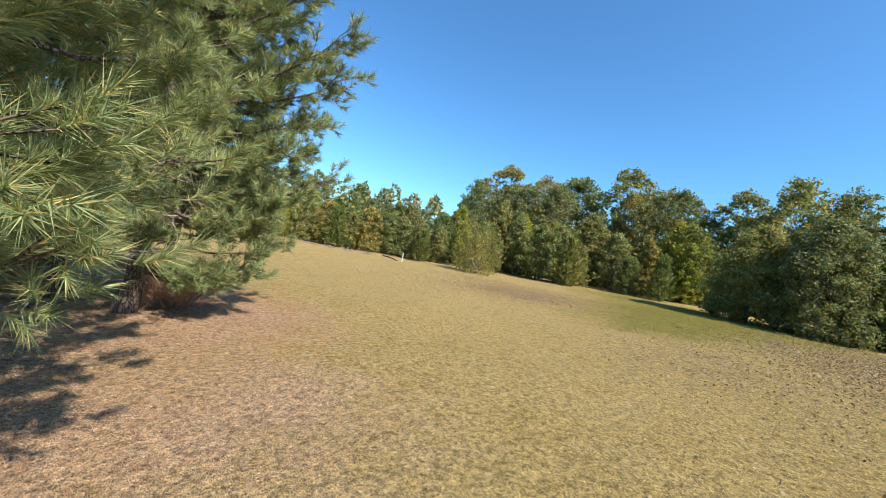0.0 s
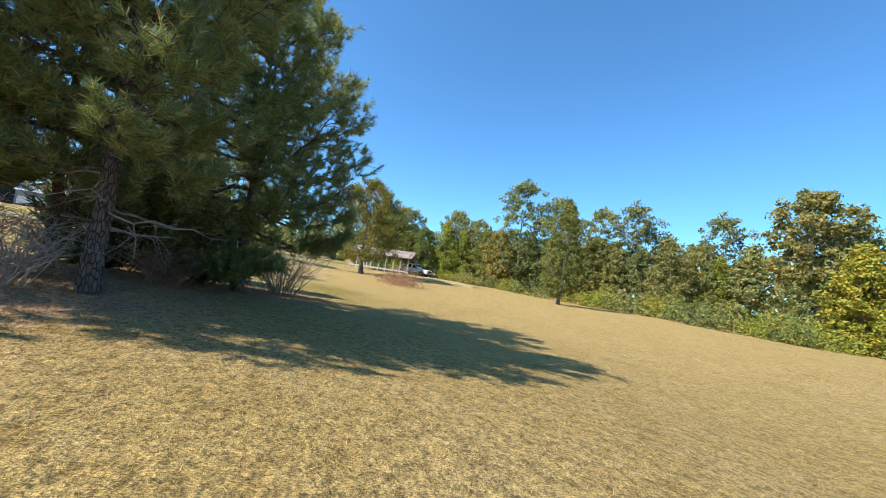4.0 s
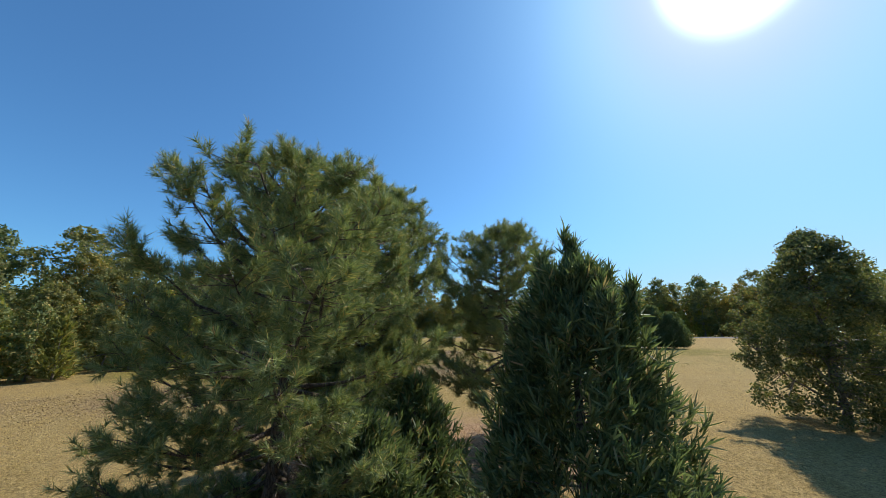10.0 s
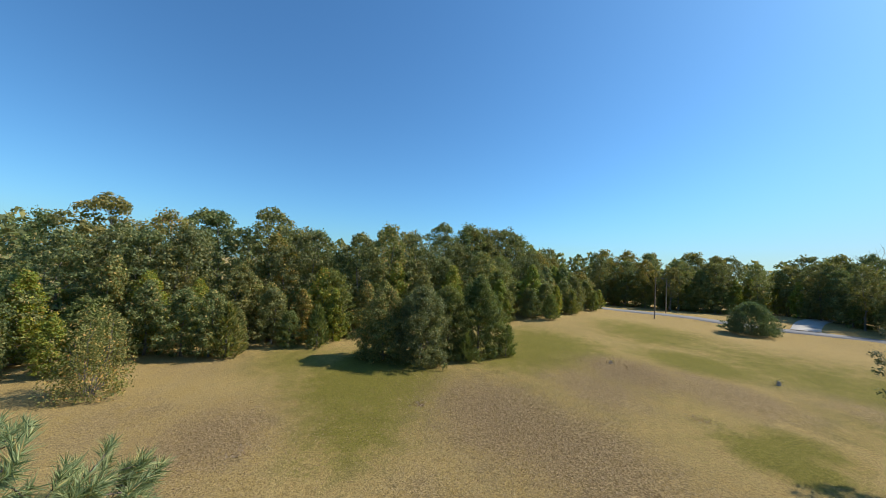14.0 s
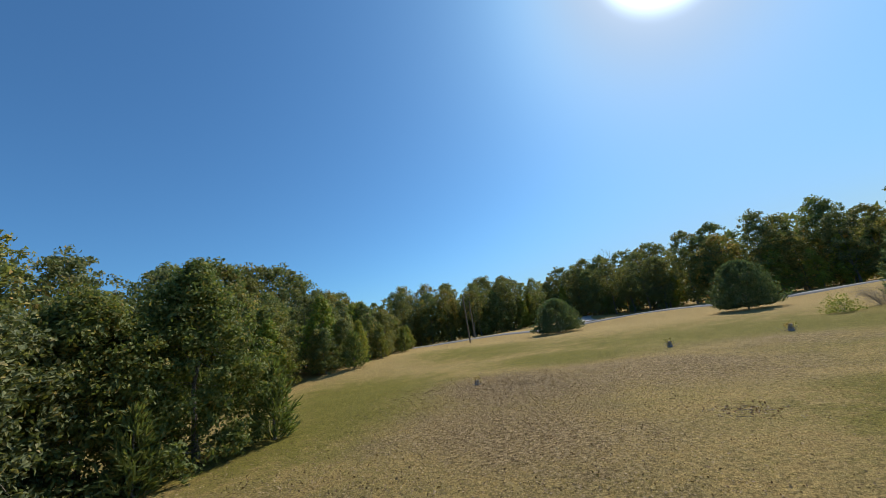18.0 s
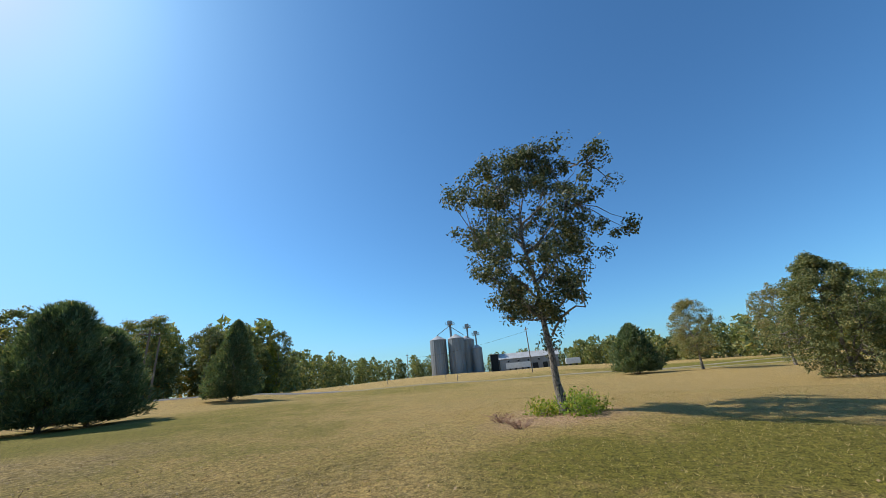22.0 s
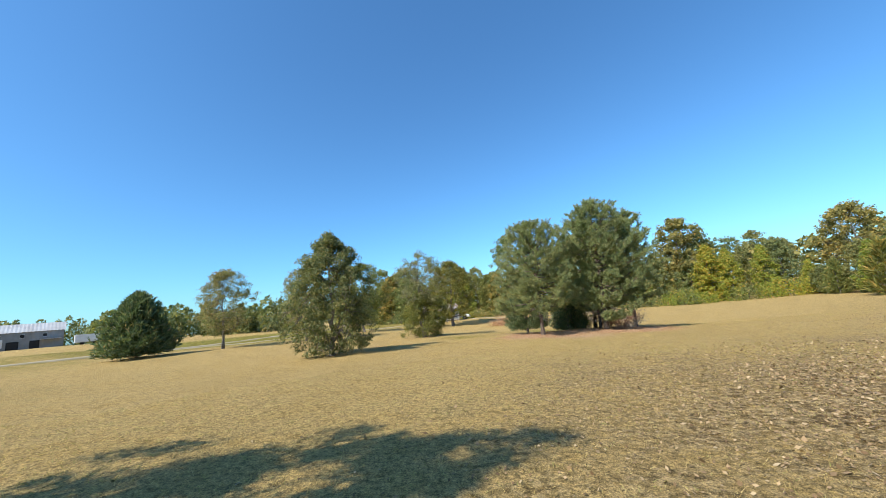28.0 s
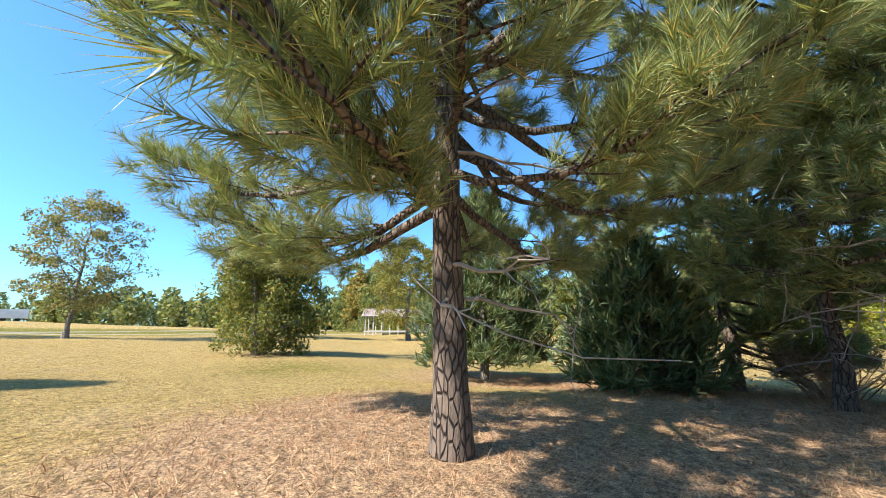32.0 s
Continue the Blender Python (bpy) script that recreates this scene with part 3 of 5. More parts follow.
def pine_tree(name, label, rng, h, spread, first, trunk_r, limbs, x, y, lean=(0, 0), count=42, width=0.0135, dead=6, low=0.6, belly=0.36, low_boughs=None, wide=None, point=0.6, shaded=None):
    """A loblolly pine: plated trunk, limbs that turn up, shoots clothed in long needles."""
    ob = thing(name, label, "pine tree", x, y)
    wood, crown = Soup(), Soup()
    tt = np.linspace(0, 1, 14)
    trunk = bent(rng, (0, 0, -0.15), (lean[0], lean[1], h - 0.4), 14, 0.06)
    tube(wood, trunk, trunk_r * (1 + 0.35 * np.exp(-tt * 30)) * (1 - 0.93 * tt), 10)
    feet, axes, shoots = [], [], []

    def shoot(q, d, le):
        feet.append(q)
        axes.append(unit(d))
        shoots.append(le)

    for k in range(limbs):
        s0 = (k + rng.uniform(0, 0.9)) / limbs
        f = first + (0.98 - first) * s0
        p0 = np.array([np.interp(f, tt, trunk[:, a]) for a in range(3)])
        az = k * 2.399 + rng.uniform(-0.5, 0.5)
        if low_boughs is not None and k < low_boughs[1]:
            az, s0 = low_boughs[0] + rng.uniform(-0.45, 0.45), 0.05
            f = low_boughs[2] * rng.uniform(0.8, 1.2)
            p0 = np.array([np.interp(f, tt, trunk[:, a]) for a in range(3)])
        rise = -0.15 + 0.95 * s0 ** 1.3
        lobe = 1 + 0.1 * math.sin(3 * az + 4 * s0 + x) + 0.07 * math.sin(5 * az - 8 * s0)
        if wide is not None:
            lobe *= 1 + 0.12 * math.cos(az - wide)
        if shaded is not None and s0 < shaded[1] and math.cos(az - shaded[0]) > 0.6:
            lobe *= 0.35
        reach = (0.75 if low_boughs is not None and k < low_boughs[1] else 1.0) * max(0.3, spread * float(crown_radius(s0 * 0.97 + 0.03, low, belly, point)) * lobe * rng.uniform(0.74, 0.98)) / math.hypot(1, rise * 0.4)
        out = np.array([math.cos(az), math.sin(az), 0])
        way = out + np.array([0, 0, rise])
        b = bent(rng, p0, p0 + way * reach, 8, 0.14)
        b[:, 2] += 0.16 * reach * np.linspace(0, 1, 8) ** 2.5 - 0.1 * reach * np.sin(np.linspace(0, np.pi, 8))
        b[:, 2] = np.minimum(b[:, 2], h - 0.45 - 0.2 * h * (np.hypot(b[:, 0] - lean[0], b[:, 1] - lean[1]) / spread) ** 2)
        b[:, 2] = np.maximum(b[:, 2], 0.45)
        tube(wood, b, np.linspace(0.012 + 0.014 * reach, 0.006, 8), 5)
        side0 = np.array([-out[1], out[0], 0])
        for m in range(int(6 + 7.5 * reach)):
            s = rng.uniform(0.1, 1.0) ** 0.65
            q0 = np.array([np.interp(s, np.linspace(0, 1, 8), b[:, a]) for a in range(3)])
            d = unit(out * rng.uniform(0.2, 1.0) + side0 * rng.uniform(-1.1, 1.1) + np.array([0, 0, rng.uniform(-0.2, 0.55)]))
            q1 = q0 + d * rng.uniform(0.2, 0.75) * (0.45 + 0.16 * reach)
            tube(wood, bent(rng, q0, q1, 4, 0.15), np.linspace(0.011, 0.006, 4), 3)
            up = d + np.array([0, 0, rng.uniform(0.3, 1.3)])
            shoot(q1 - unit(up) * 0.12, up, rng.uniform(0.2, 0.38))
            for e in range(2):
                if rng.uniform() < 0.75:
                    shoot(q1 - unit(up) * rng.uniform(0.1, 0.3), up + rng.normal(size=3) * 0.6, rng.uniform(0.16, 0.3))
            if rng.uniform() < 0.5:
                shoot((q0 + q1) / 2, d * 0.6 + rng.normal(size=3) * 0.4 + np.array([0, 0, 0.6]), rng.uniform(0.2, 0.35))
        shoot(b[-1] - unit(way) * 0.1, out * 0.6 + np.array([0, 0, 0.5 + rise]), rng.uniform(0.3, 0.42))
    for e in range(6):
        shoot(trunk[-1] - np.array([0, 0, 0.1 * e]), np.array([rng.normal() * 0.3, rng.normal() * 0.3, 1.0]), 0.5)
    needles(crown, rng, np.array(feet), np.array(axes), np.array(shoots), count, 0.19, width)
    part("trunk", wood, PINE_BARK, ob, smooth=True)
    part("crown", crown, NEEDLES, ob)
    for k in range(dead):
        snag = Soup()
        f = rng.uniform(0.08, first + 0.14)
        p0 = np.array([np.interp(f, tt, trunk[:, a]) for a in range(3)])
        az = rng.uniform(0, 6.28)
        p1 = p0 + np.array([math.cos(az), math.sin(az), rng.uniform(-0.35, 0.15)]) * rng.uniform(0.6, spread * 0.6)
        b = bent(rng, p0, p1, 6, 0.25)
        tube(snag, b, np.linspace(0.02, 0.004, 6), 4)
        for m in range(6):
            q0 = b[rng.integers(2, 6)]
            tube(snag, bent(rng, q0, q0 + rng.normal(size=3) * 0.3, 4, 0.3), np.linspace(0.007, 0.003, 4), 3)
        part("dead_branch", snag, TWIG, ob, "bare grey dead branch")
    return ob


def cedar_tree(name, label, rng, h, spread, sprays, x, y, material=None, group="", full=0.6, spray=0.34, skirt=0.12, z=None, feather=0.0):
    """A red cedar: dense upright sprays on a cone that is rounded below."""
    ob = thing(name, label, "cedar tree", x, y, z, group=group)
    wood, crown = Soup(), Soup()
    tube(wood, bent(rng, (0, 0, -0.1), (0, 0, h * 0.97), 8, 0.03), np.linspace(0.13 * h / 6, 0.012, 8), 7)
    zz = rng.uniform(0, 1, sprays) ** 1.25
    az = rng.uniform(0, 2 * np.pi, sprays)
    edge = np.clip((1 - zz) ** full, 0, 1) * np.clip(0.72 + zz / skirt * 0.28, 0, 1)
    if feather:
        zz *= 0.9
        edge = np.clip(1 - zz, 0, 1) ** full * np.clip(0.8 + zz, 0, 1)
    lobes = 1 + 0.17 * np.sin(5 * az + 11 * zz + rng.uniform(0, 6)) + 0.13 * np.sin(9 * az - 19 * zz) + 0.1 * np.sin(2 * az + 3)
    r = spread * edge * lobes * rng.uniform(0.2, 1.05, sprays) ** 0.5
    tip = np.stack([r * np.cos(az), r * np.sin(az), 0.06 * h + zz * h * 0.9], 1)
    if feather:
        g = np.array([noise.noise(Vector(q * 1.5 + 3.1)) for q in tip])
        keep = g > -0.26
        for s in range(9):
            u, n = rng.uniform(0, 6.28), 46
            spire = rng.uniform(0, 1, n)
            off = 0.13 * s
            pts = np.stack([off * math.cos(u) * (1 + 0.3 * spire) + rng.normal(size=n) * 0.13 * (1.05 - spire), off * math.sin(u) * (1 + 0.3 * spire) + rng.normal(size=n) * 0.13 * (1.05 - spire), h * (0.68 + (0.3 - 0.028 * s) * spire)], 1)
            tip, az, zz = np.concatenate([tip, pts]), np.concatenate([az, rng.uniform(0, 6.28, n)]), np.concatenate([zz, np.full(n, 1.6)])
            r, keep = np.concatenate([r, np.full(n, 0.2)]), np.concatenate([keep, np.full(n, True)])
        tip, az, zz, r = tip[keep], az[keep], zz[keep], r[keep]
        tip[:, 2] += 0.03 * h * (1 - tip[:, 2] / h)
        sprays = len(tip)
    d = unit(np.stack([np.cos(az) * 0.75, np.sin(az) * 0.75, 0.55 + zz * 0.9], 1) + rng.normal(size=(sprays, 3)) * 0.22)
    for k in range(0, min(sprays, 420), 3):
        a = tip[k] * np.array([0.05, 0.05, 1]) - np.array([0, 0, 0.25 * r[k]])
        tube(wood, [a, (a + tip[k]) / 2 - np.array([0, 0, 0.03]), tip[k]], (0.02, 0.012, 0.005), 3)
    per = 14 if feather else 9 if spray < 0.9 else 7
    base = np.repeat(tip, per, 0) + np.repeat(d, per, 0) * rng.uniform(-0.6, 0.4, (sprays * per, 1)) * spray
    leaves_d = unit(np.repeat(d, per, 0) + rng.normal(size=(sprays * per, 3)) * 0.45)
    s = unit(np.cross(leaves_d, rng.normal(size=(sprays * per, 3))))
    le = spray * rng.uniform(0.5, 1.1, (sprays * per, 1))
    w = spray * (0.095 if feather else 0.13)
    v = np.stack([base - s * w * 0.5, base + s * w * 0.5, base + leaves_d * le * 0.6 + s * w * 0.7, base + leaves_d * le], 1)
    crown.add(v.reshape(-1, 3), np.arange(sprays * per * 4).reshape(-1, 4))
    part("trunk", wood, GREY_BARK, ob, smooth=True)
    part("crown", crown, material or CEDAR, ob)
    return ob


def dead_shrub(name, label, rng, stems, h, spread, x, y, material, category="shrub", arch=0.25):
    ob = thing(name, label, category, x, y)
    for k in range(stems):
        so = Soup()
        az, le = rng.uniform(0, 6.28), rng.uniform(0.5, 1.0)
        p0 = np.array([math.cos(az), math.sin(az), 0]) * rng.uniform(0, spread * 0.35)
        p1 = p0 + np.array([math.cos(az) * spread * rng.uniform(0.2, 0.9), math.sin(az) * spread * rng.uniform(0.2, 0.9), h * le])
        b = bent(rng, p0, p1, 6, 0.25, arch * 0.4)
        tube(so, b, np.linspace(0.014, 0.004, 6), 4)
        for m in range(7):
            q = b[rng.integers(1, 6)]
            w = rng.normal(size=3) * 0.28 * h
            w[2] = abs(w[2]) * 0.6
            c = bent(rng, q, q + w, 4, 0.3)
            tube(so, c, np.linspace(0.007, 0.0025, 4), 3)
            for e in range(2):
                tube(so, bent(rng, c[2], c[2] + rng.normal(size=3) * 0.1 * h, 3, 0.2), (0.004, 0.003, 0.002), 3)
        part("stem", so, material, ob)
    return ob


def leafy_shrub(name, label, rng, h, spread, n, leaf, material, x, y, category="shrub", group="", stems=14):
    ob = thing(name, label, category, x, y, group=group)
    wood, crown = Soup(), Soup()
    for k in range(stems):
        az = rng.uniform(0, 6.28)
        e = np.array([math.cos(az) * spread * rng.uniform(0.2, 0.9), math.sin(az) * spread * rng.uniform(0.2, 0.9), h * rng.uniform(0.5, 0.95)])
        tube(wood, bent(rng, e * np.array([0.15, 0.15, 0]), e, 5, 0.2), np.linspace(0.02, 0.005, 5) * max(0.5, h / 2.5), 4)
    u = unit(rng.normal(size=(n, 3)))
    u[:, 2] = np.abs(u[:, 2])
    r = rng.uniform(0.2, 1, (n, 1)) ** 0.4
    lob = 1 + 0.22 * np.sin(4 * np.arctan2(u[:, 1], u[:, 0]) + 5 * u[:, 2] + rng.uniform(0, 6))[:, None]
    pos = u * r * lob * np.array([spread, spread, h]) + rng.normal(size=(n, 3)) * 0.08
    pos[:, 2] = np.maximum(pos[:, 2], 0.03)
    leaves(crown, rng, pos, leaf, leaf * 0.5, 0.4)
    part("wood", wood, GREY_BARK, ob)
    part("foliage", crown, material, ob)
    return ob


R = np.random.default_rng
# the clump of pines that the walk circles
pine_tree("pine_tree", "young loblolly pine with clean plated trunk in pine straw", R(1), 8.8, 3.2, 0.25, 0.15, 84, 0, 0, (-0.3, 0.2), dead=6, count=80, width=0.007, low=0.95, belly=0.3, point=0.72)
pine_tree("pine_tree", "tall full loblolly pine among dry brush", R(2), 10.3, 3.2, 0.15, 0.19, 104, -2.5, -4.5, (-0.3, 0.2), dead=16, count=50, belly=0.38, low=0.85, low_boughs=(2.55, 4, 0.13), wide=2.4, point=0.78, shaded=(1.1, 0.5))
pine_tree("pine_tree", "slim loblolly pine stem beside a taller one", R(14), 9.4, 2.5, 0.42, 0.11, 40, -1.3, -5.7, (0.2, 0.1), dead=12, shaded=(1.3, 0.4))
pine_tree("pine_tree", "broad loblolly pine with low dark boughs", R(3), 9.0, 3.5, 0.15, 0.17, 84, 0.9, -8.8, (-0.1, 0.3), dead=10, count=48, low=0.8, low_boughs=(3.4, 6, 0.13))
pine_tree("pine_tree", "tall loblolly pine behind a fuller one", R(13), 9.6, 2.4, 0.22, 0.15, 62, -3.4, -7.3, (-0.5, -0.1), dead=8, count=44, low=0.75, belly=0.38, point=0.75)
cedar_tree("cedar_tree", "dark green eastern red cedar with feathery top", R(4), 6.5, 2.25, 4300, 6.1, -5.6, full=0.72, spray=0.29, skirt=0.3, feather=1.0)
cedar_tree("cedar_tree", "small dark cedar in the shade of the pines", R(5), 3.3, 1.6, 1500, 1.5, -5.6, full=0.5, spray=0.28, skirt=0.2)
cedar_tree("cedar_tree", "small dark cedar in the shade of the pines", R(15), 3.0, 1.6, 1500, 2.4, -7.5, full=0.45, spray=0.26, skirt=0.2)
leafy_shrub("shrub", "thin shaded shrub under the pines", R(6), 1.8, 1.1, 1500, 0.08, WOOD_LEAF, 1.2, -7.0)
dead_shrub("dead_shrub", "tangle of bare grey dead stems", R(8), 44, 1.7, 1.5, 2.6, -9.9, TWIG)
dead_shrub("dead_shrub", "pinkish dry brush round the pine trunks", R(9), 50, 1.3, 1.4, -3.4, -5.0, BRUSH)
dead_shrub("dead_shrub", "pinkish dry brush round the pine trunks", R(10), 36, 1.0, 1.2, -0.9, -7.6, BRUSH)
dead_shrub("dead_shrub", "low bare grey brush at the clump's edge", R(11), 36, 1.1, 1.1, -3.6, -6.3, TWIG)

# single trees on the lawn
hick = broad_tree("hickory_tree", "open hickory tree with grey trunk over green weeds", R(20), 9.8, 3.0, 3.2, 0.14, 360, 72, 0.145, TREE_LEAF, GREY_BARK, -13.2, 29.7, (0.2, 0.3), 0.35, 0.4, 0.8, 0.34, droop=0.3, limbs=27, belly=0.55, lobed=1.05)
so = Soup()
tube(so, bent(R(19), (0, 0, 2.5), (-1.4, -1.3, 3.1), 6, 0.1, 0.15), np.linspace(0.05, 0.02, 6), 6)
tube(so, bent(R(18), (-1.4, -1.3, 3.1), (-2.1, -1.6, 4.6), 6, 0.2), np.linspace(0.02, 0.006, 6), 4)
part("dead_branch", so, GREY_BARK, hick, "bare arching dead branch")
for k, (dx, dy, dz) in enumerate(((0.35, 0.2, 2.3), (-0.35, -0.3, 3.0))):
    lv, rr = Soup(), R(16 + k)
    leaves(lv, rr, rr.normal(size=(150, 3)) * np.array([0.16, 0.16, 0.22]) + np.array([dx, dy, dz]), 0.15, 0.08, 0, np.array([0, 0, -0.3]))
    tagged(part("foliage", lv, TREE_LEAF, hick), kind="stuff")
broad_tree("oak_tree", "full round young oak leafy to the ground", R(21), 8.3, 3.0, 0.25, 0.16, 760, 60, 0.165, PALE_OAK, GREY_BARK, 8.0, 13.0, (0, 0), 0.75, 0.42, 0.36, 0.12, limbs=18, belly=0.32, point=0.66, lobed=1.1)
broad_tree("pecan_tree", "pale thin-leaved pecan rising from a dense bush", R(22), 9.4, 2.9, 3.6, 0.16, 250, 40, 0.15, PALE_LEAF, GREY_BARK, 16.9, -0.8, (0, 0), 0.6, 0.45, 0.4, 0.3, limbs=14, belly=0.5)
broad_tree("bush", "dense dark bush round the pecan trunk", R(23), 5.0, 2.55, 0.1, 0.08, 420, 52, 0.17, OAK_LEAF, GREY_BARK, 17.2, -1.2, (0, 0), 0.75, 0.5, 0.0, 0.1, category="bush", limbs=12)
broad_tree("pecan_tree", "small open pecan tree in the lawn", R(24), 9.3, 3.0, 1.6, 0.14, 260, 40, 0.2, PALE_LEAF, GREY_BARK, 29.5, 8.3, (0, 0), 0.5, 0.5, 0.45, 0.22)
broad_tree("pecan_tree", "small leafy pecan tree in the lawn", R(25), 8.8, 3.1, 1.6, 0.15, 300, 42, 0.19, PALE_LEAF, GREY_BARK, 31.5, 17.0, (0, 0), 0.5, 0.55, 0.45, 0.22)
broad_tree("pecan_tree", "open round-crowned tree with slim trunk", R(26), 10.6, 4.0, 2.4, 0.16, 360, 46, 0.22, OAK_LEAF, GREY_BARK, 36.6, -2.8, (0, 0), 0.45, 0.62, 0.5, 0.22, belly=0.42)
broad_tree("oak_tree", "sturdy oak with yellowing leaves beside the shed", R(27), 11.0, 4.4, 1.6, 0.25, 520, 48, 0.23, OAK_LEAF, GREY_BARK, 32.4, -17.5, (0, 0), 0.75, 0.62, 0.3, 0.16, belly=0.28)
broad_tree("tulip_tree", "narrow pointed green tree on a bare mound", R(28), 11.9, 2.7, 1.0, 0.19, 420, 46, 0.24, OAK_LEAF, GREY_BARK, 22.6, -38.8, (0, 0), 0.6, 0.5, 0.2, 0.1, belly=0.25, point=0.85)
cedar_tree("cedar_tree", "broad dark green cedar in the lawn", R(30), 6.5, 3.3, 2600, 30.6, 24.4, full=0.62, spray=0.55)
for k, (x, y, h, s, full) in enumerate([(-57, 70, 6.3, 4.6, 0.42), (-29.8, 73, 6.8, 4.0, 0.42), (-15.4, 58.0, 7.5, 2.8, 0.42), (-12.8, 59.0, 6.2, 2.8, 0.42), (3.5, 67.5, 9.2, 3.0, 0.75)]):
    cedar_tree("cedar_tree", ("low round dark cedar on the lawn", "bushy dark cedar on the lawn", "tall dark cedar with brush beside it", "dark cedar standing against another", "pointed dark cedar near the road")[k], R(40 + k), h, s, 4200, x, y, full=full, spray=0.38, group="cedars along the road")
dead_shrub("brush_pile", "low grey brush beside the cedars", R(50), 40, 1.6, 1.6, -18.6, 60.5, TWIG)
leafy_shrub("bush", "small brown bush beside the cedars", R(51), 1.5, 1.3, 900, 0.16, YELLOW_LEAF, -21.4, 57.4)
for k, (x, y, h, s, n) in enumerate(((-13.7, 29.2, 0.7, 0.6, 600), (-13.0, 29.0, 0.5, 0.6, 500), (-12.6, 29.8, 0.45, 0.5, 400), (-13.5, 30.4, 0.4, 0.5, 400))):
    leafy_shrub("weeds", "bright green weeds round the hickory trunk", R(52 + k), h, s, n, 0.12, WEED_LEAF, x, y, "weeds", "weeds at the tree's foot")
dead_shrub("dead_shrub", "low brown dead weeds in the leaf litter", R(57), 14, 0.25, 0.6, -15.0, 31.4, BRUSH, "weeds")
dead_shrub("dead_shrub", "low brown dead weeds in the leaf litter", R(58), 12, 0.22, 0.5, -16.0, 30.6, BRUSH, "weeds")

# ---- woods ----
protos_front = [broad_tree("woodland_tree", ("bushy woodland-edge tree turning yellow", "pointed yellow-green woodland-edge tree", "dense green woodland-edge tree", "leafy young oak at the wood's edge", "slim olive woodland-edge tree")[k], R(60 + k), 10.0 + k % 3, (3.3, 2.8, 3.4, 3.6, 2.4)[k], 0.2, 0.15, 230, 34, 0.31, (WOOD_LEAF, YELLOW_LEAF, DARK_LEAF, OAK_LEAF, WOOD_LEAF)[k], GREY_BARK, -100, 30 + 3 * k, (0, 0), (0.75, 0.7, 0.8, 0.7, 0.8)[k], 0.7, 0.1, 0.08, group="trees at the wood's edge", limbs=4, z=0, twigs=0.05, belly=(0.3, 0.2, 0.35, 0.35, 0.25)[k], point=(0.6, 0.85, 0.6, 0.5, 0.8)[k], lobed=1.3) for k in range(5)]
protos_back = [broad_tree("woodland_tree", ("tall woodland oak with open crown", "tall dense woodland tree", "tall woodland pine with rounded head", "tall woodland hickory with broken crown")[k], R(70 + k), 20.0, (5.6, 5.8, 4.4, 5.2)[k], (3.0, 2.0, 6.0, 3.0)[k], 0.26, (190, 210, 150, 180)[k], 32, 0.42, (DARK_LEAF, WOOD_LEAF, DARK_LEAF, PALE_OAK)[k], GREY_BARK, -104, 30 + 3 * k, (0, 0), 0.5, (1.0, 1.15, 1.05, 1.0)[k], (0.25, 0.1, 0.2, 0.35)[k], 0.3, group="tall trees in the wood", limbs=6, z=0, twigs=0.06, belly=(0.5, 0.4, 0.5, 0.55)[k], lobed=1.1) for k in range(4)]
protos_cone = [cedar_tree("woodland_cedar", "young conifer at the wood's edge", R(80), 6.5, 2.0, 200, -108, 30, material=OAK_LEAF, group="conifers at the wood's edge", spray=1.0, z=0)]


def plant(rng, line, step, protos, jitter, sizes, depth=0.0):
    line = np.array(line, float)
    d = np.concatenate([[0], np.cumsum(np.linalg.norm(np.diff(line, axis=0), axis=1))])
    for s in np.arange(0, d[-1], step):
        x, y = np.interp(s, d, line[:, 0]), np.interp(s, d, line[:, 1])
        t = line[min(len(line) - 1, int(np.searchsorted(d, s + 0.01)))] - line[max(0, int(np.searchsorted(d, s + 0.01)) - 1)]
        n = np.array([-t[1], t[0]]) / np.linalg.norm(t)
        x, y = np.array([x, y]) + n * depth + rng.normal(size=2) * jitter
        k = rng.uniform(*sizes)
        p = protos[rng.integers(len(protos))]
        m = pose(x, y, ground_z(x, y), 0, 0, rng.uniform(0, 360)) @ Matrix.Diagonal((k * rng.uniform(0.85, 1.15), k * rng.uniform(0.85, 1.15), k, 1))
        c = copy_thing(p, m)
        c.matrix_basis = m


g = R(90)
EAST = [(-8, -70), (-14, -57), (-21, -47), (-30, -41), (-38, -34), (-42, -26), (-46, -17), (-51, -8), (-58, 1), (-63, 10), (-65.5, 20), (-68.5, 30), (-74, 41), (-82, 50), (-88, 58)]
plant(g, EAST[:5], 2.8, protos_front, 0.9, (0.4, 0.66))
plant(g, EAST[:5], 3.6, protos_front, 1.4, (0.55, 0.8), 5.0)
plant(g, EAST[:5], 7.5, protos_back, 2.0, (0.42, 0.58), 12)
plant(g, EAST[4:], 2.8, protos_front, 1.0, (0.4, 0.76))
plant(g, EAST[4:], 3.6, protos_front, 1.5, (0.7, 1.0), 5.0)
plant(g, EAST[4:], 4.2, protos_back, 1.8, (0.54, 0.74), 11)
plant(g, EAST[4:], 5.0, protos_back, 2.2, (0.74, 0.96), 19)
plant(g, EAST, 11, protos_cone, 0.8, (0.6, 1.1), -2.0)
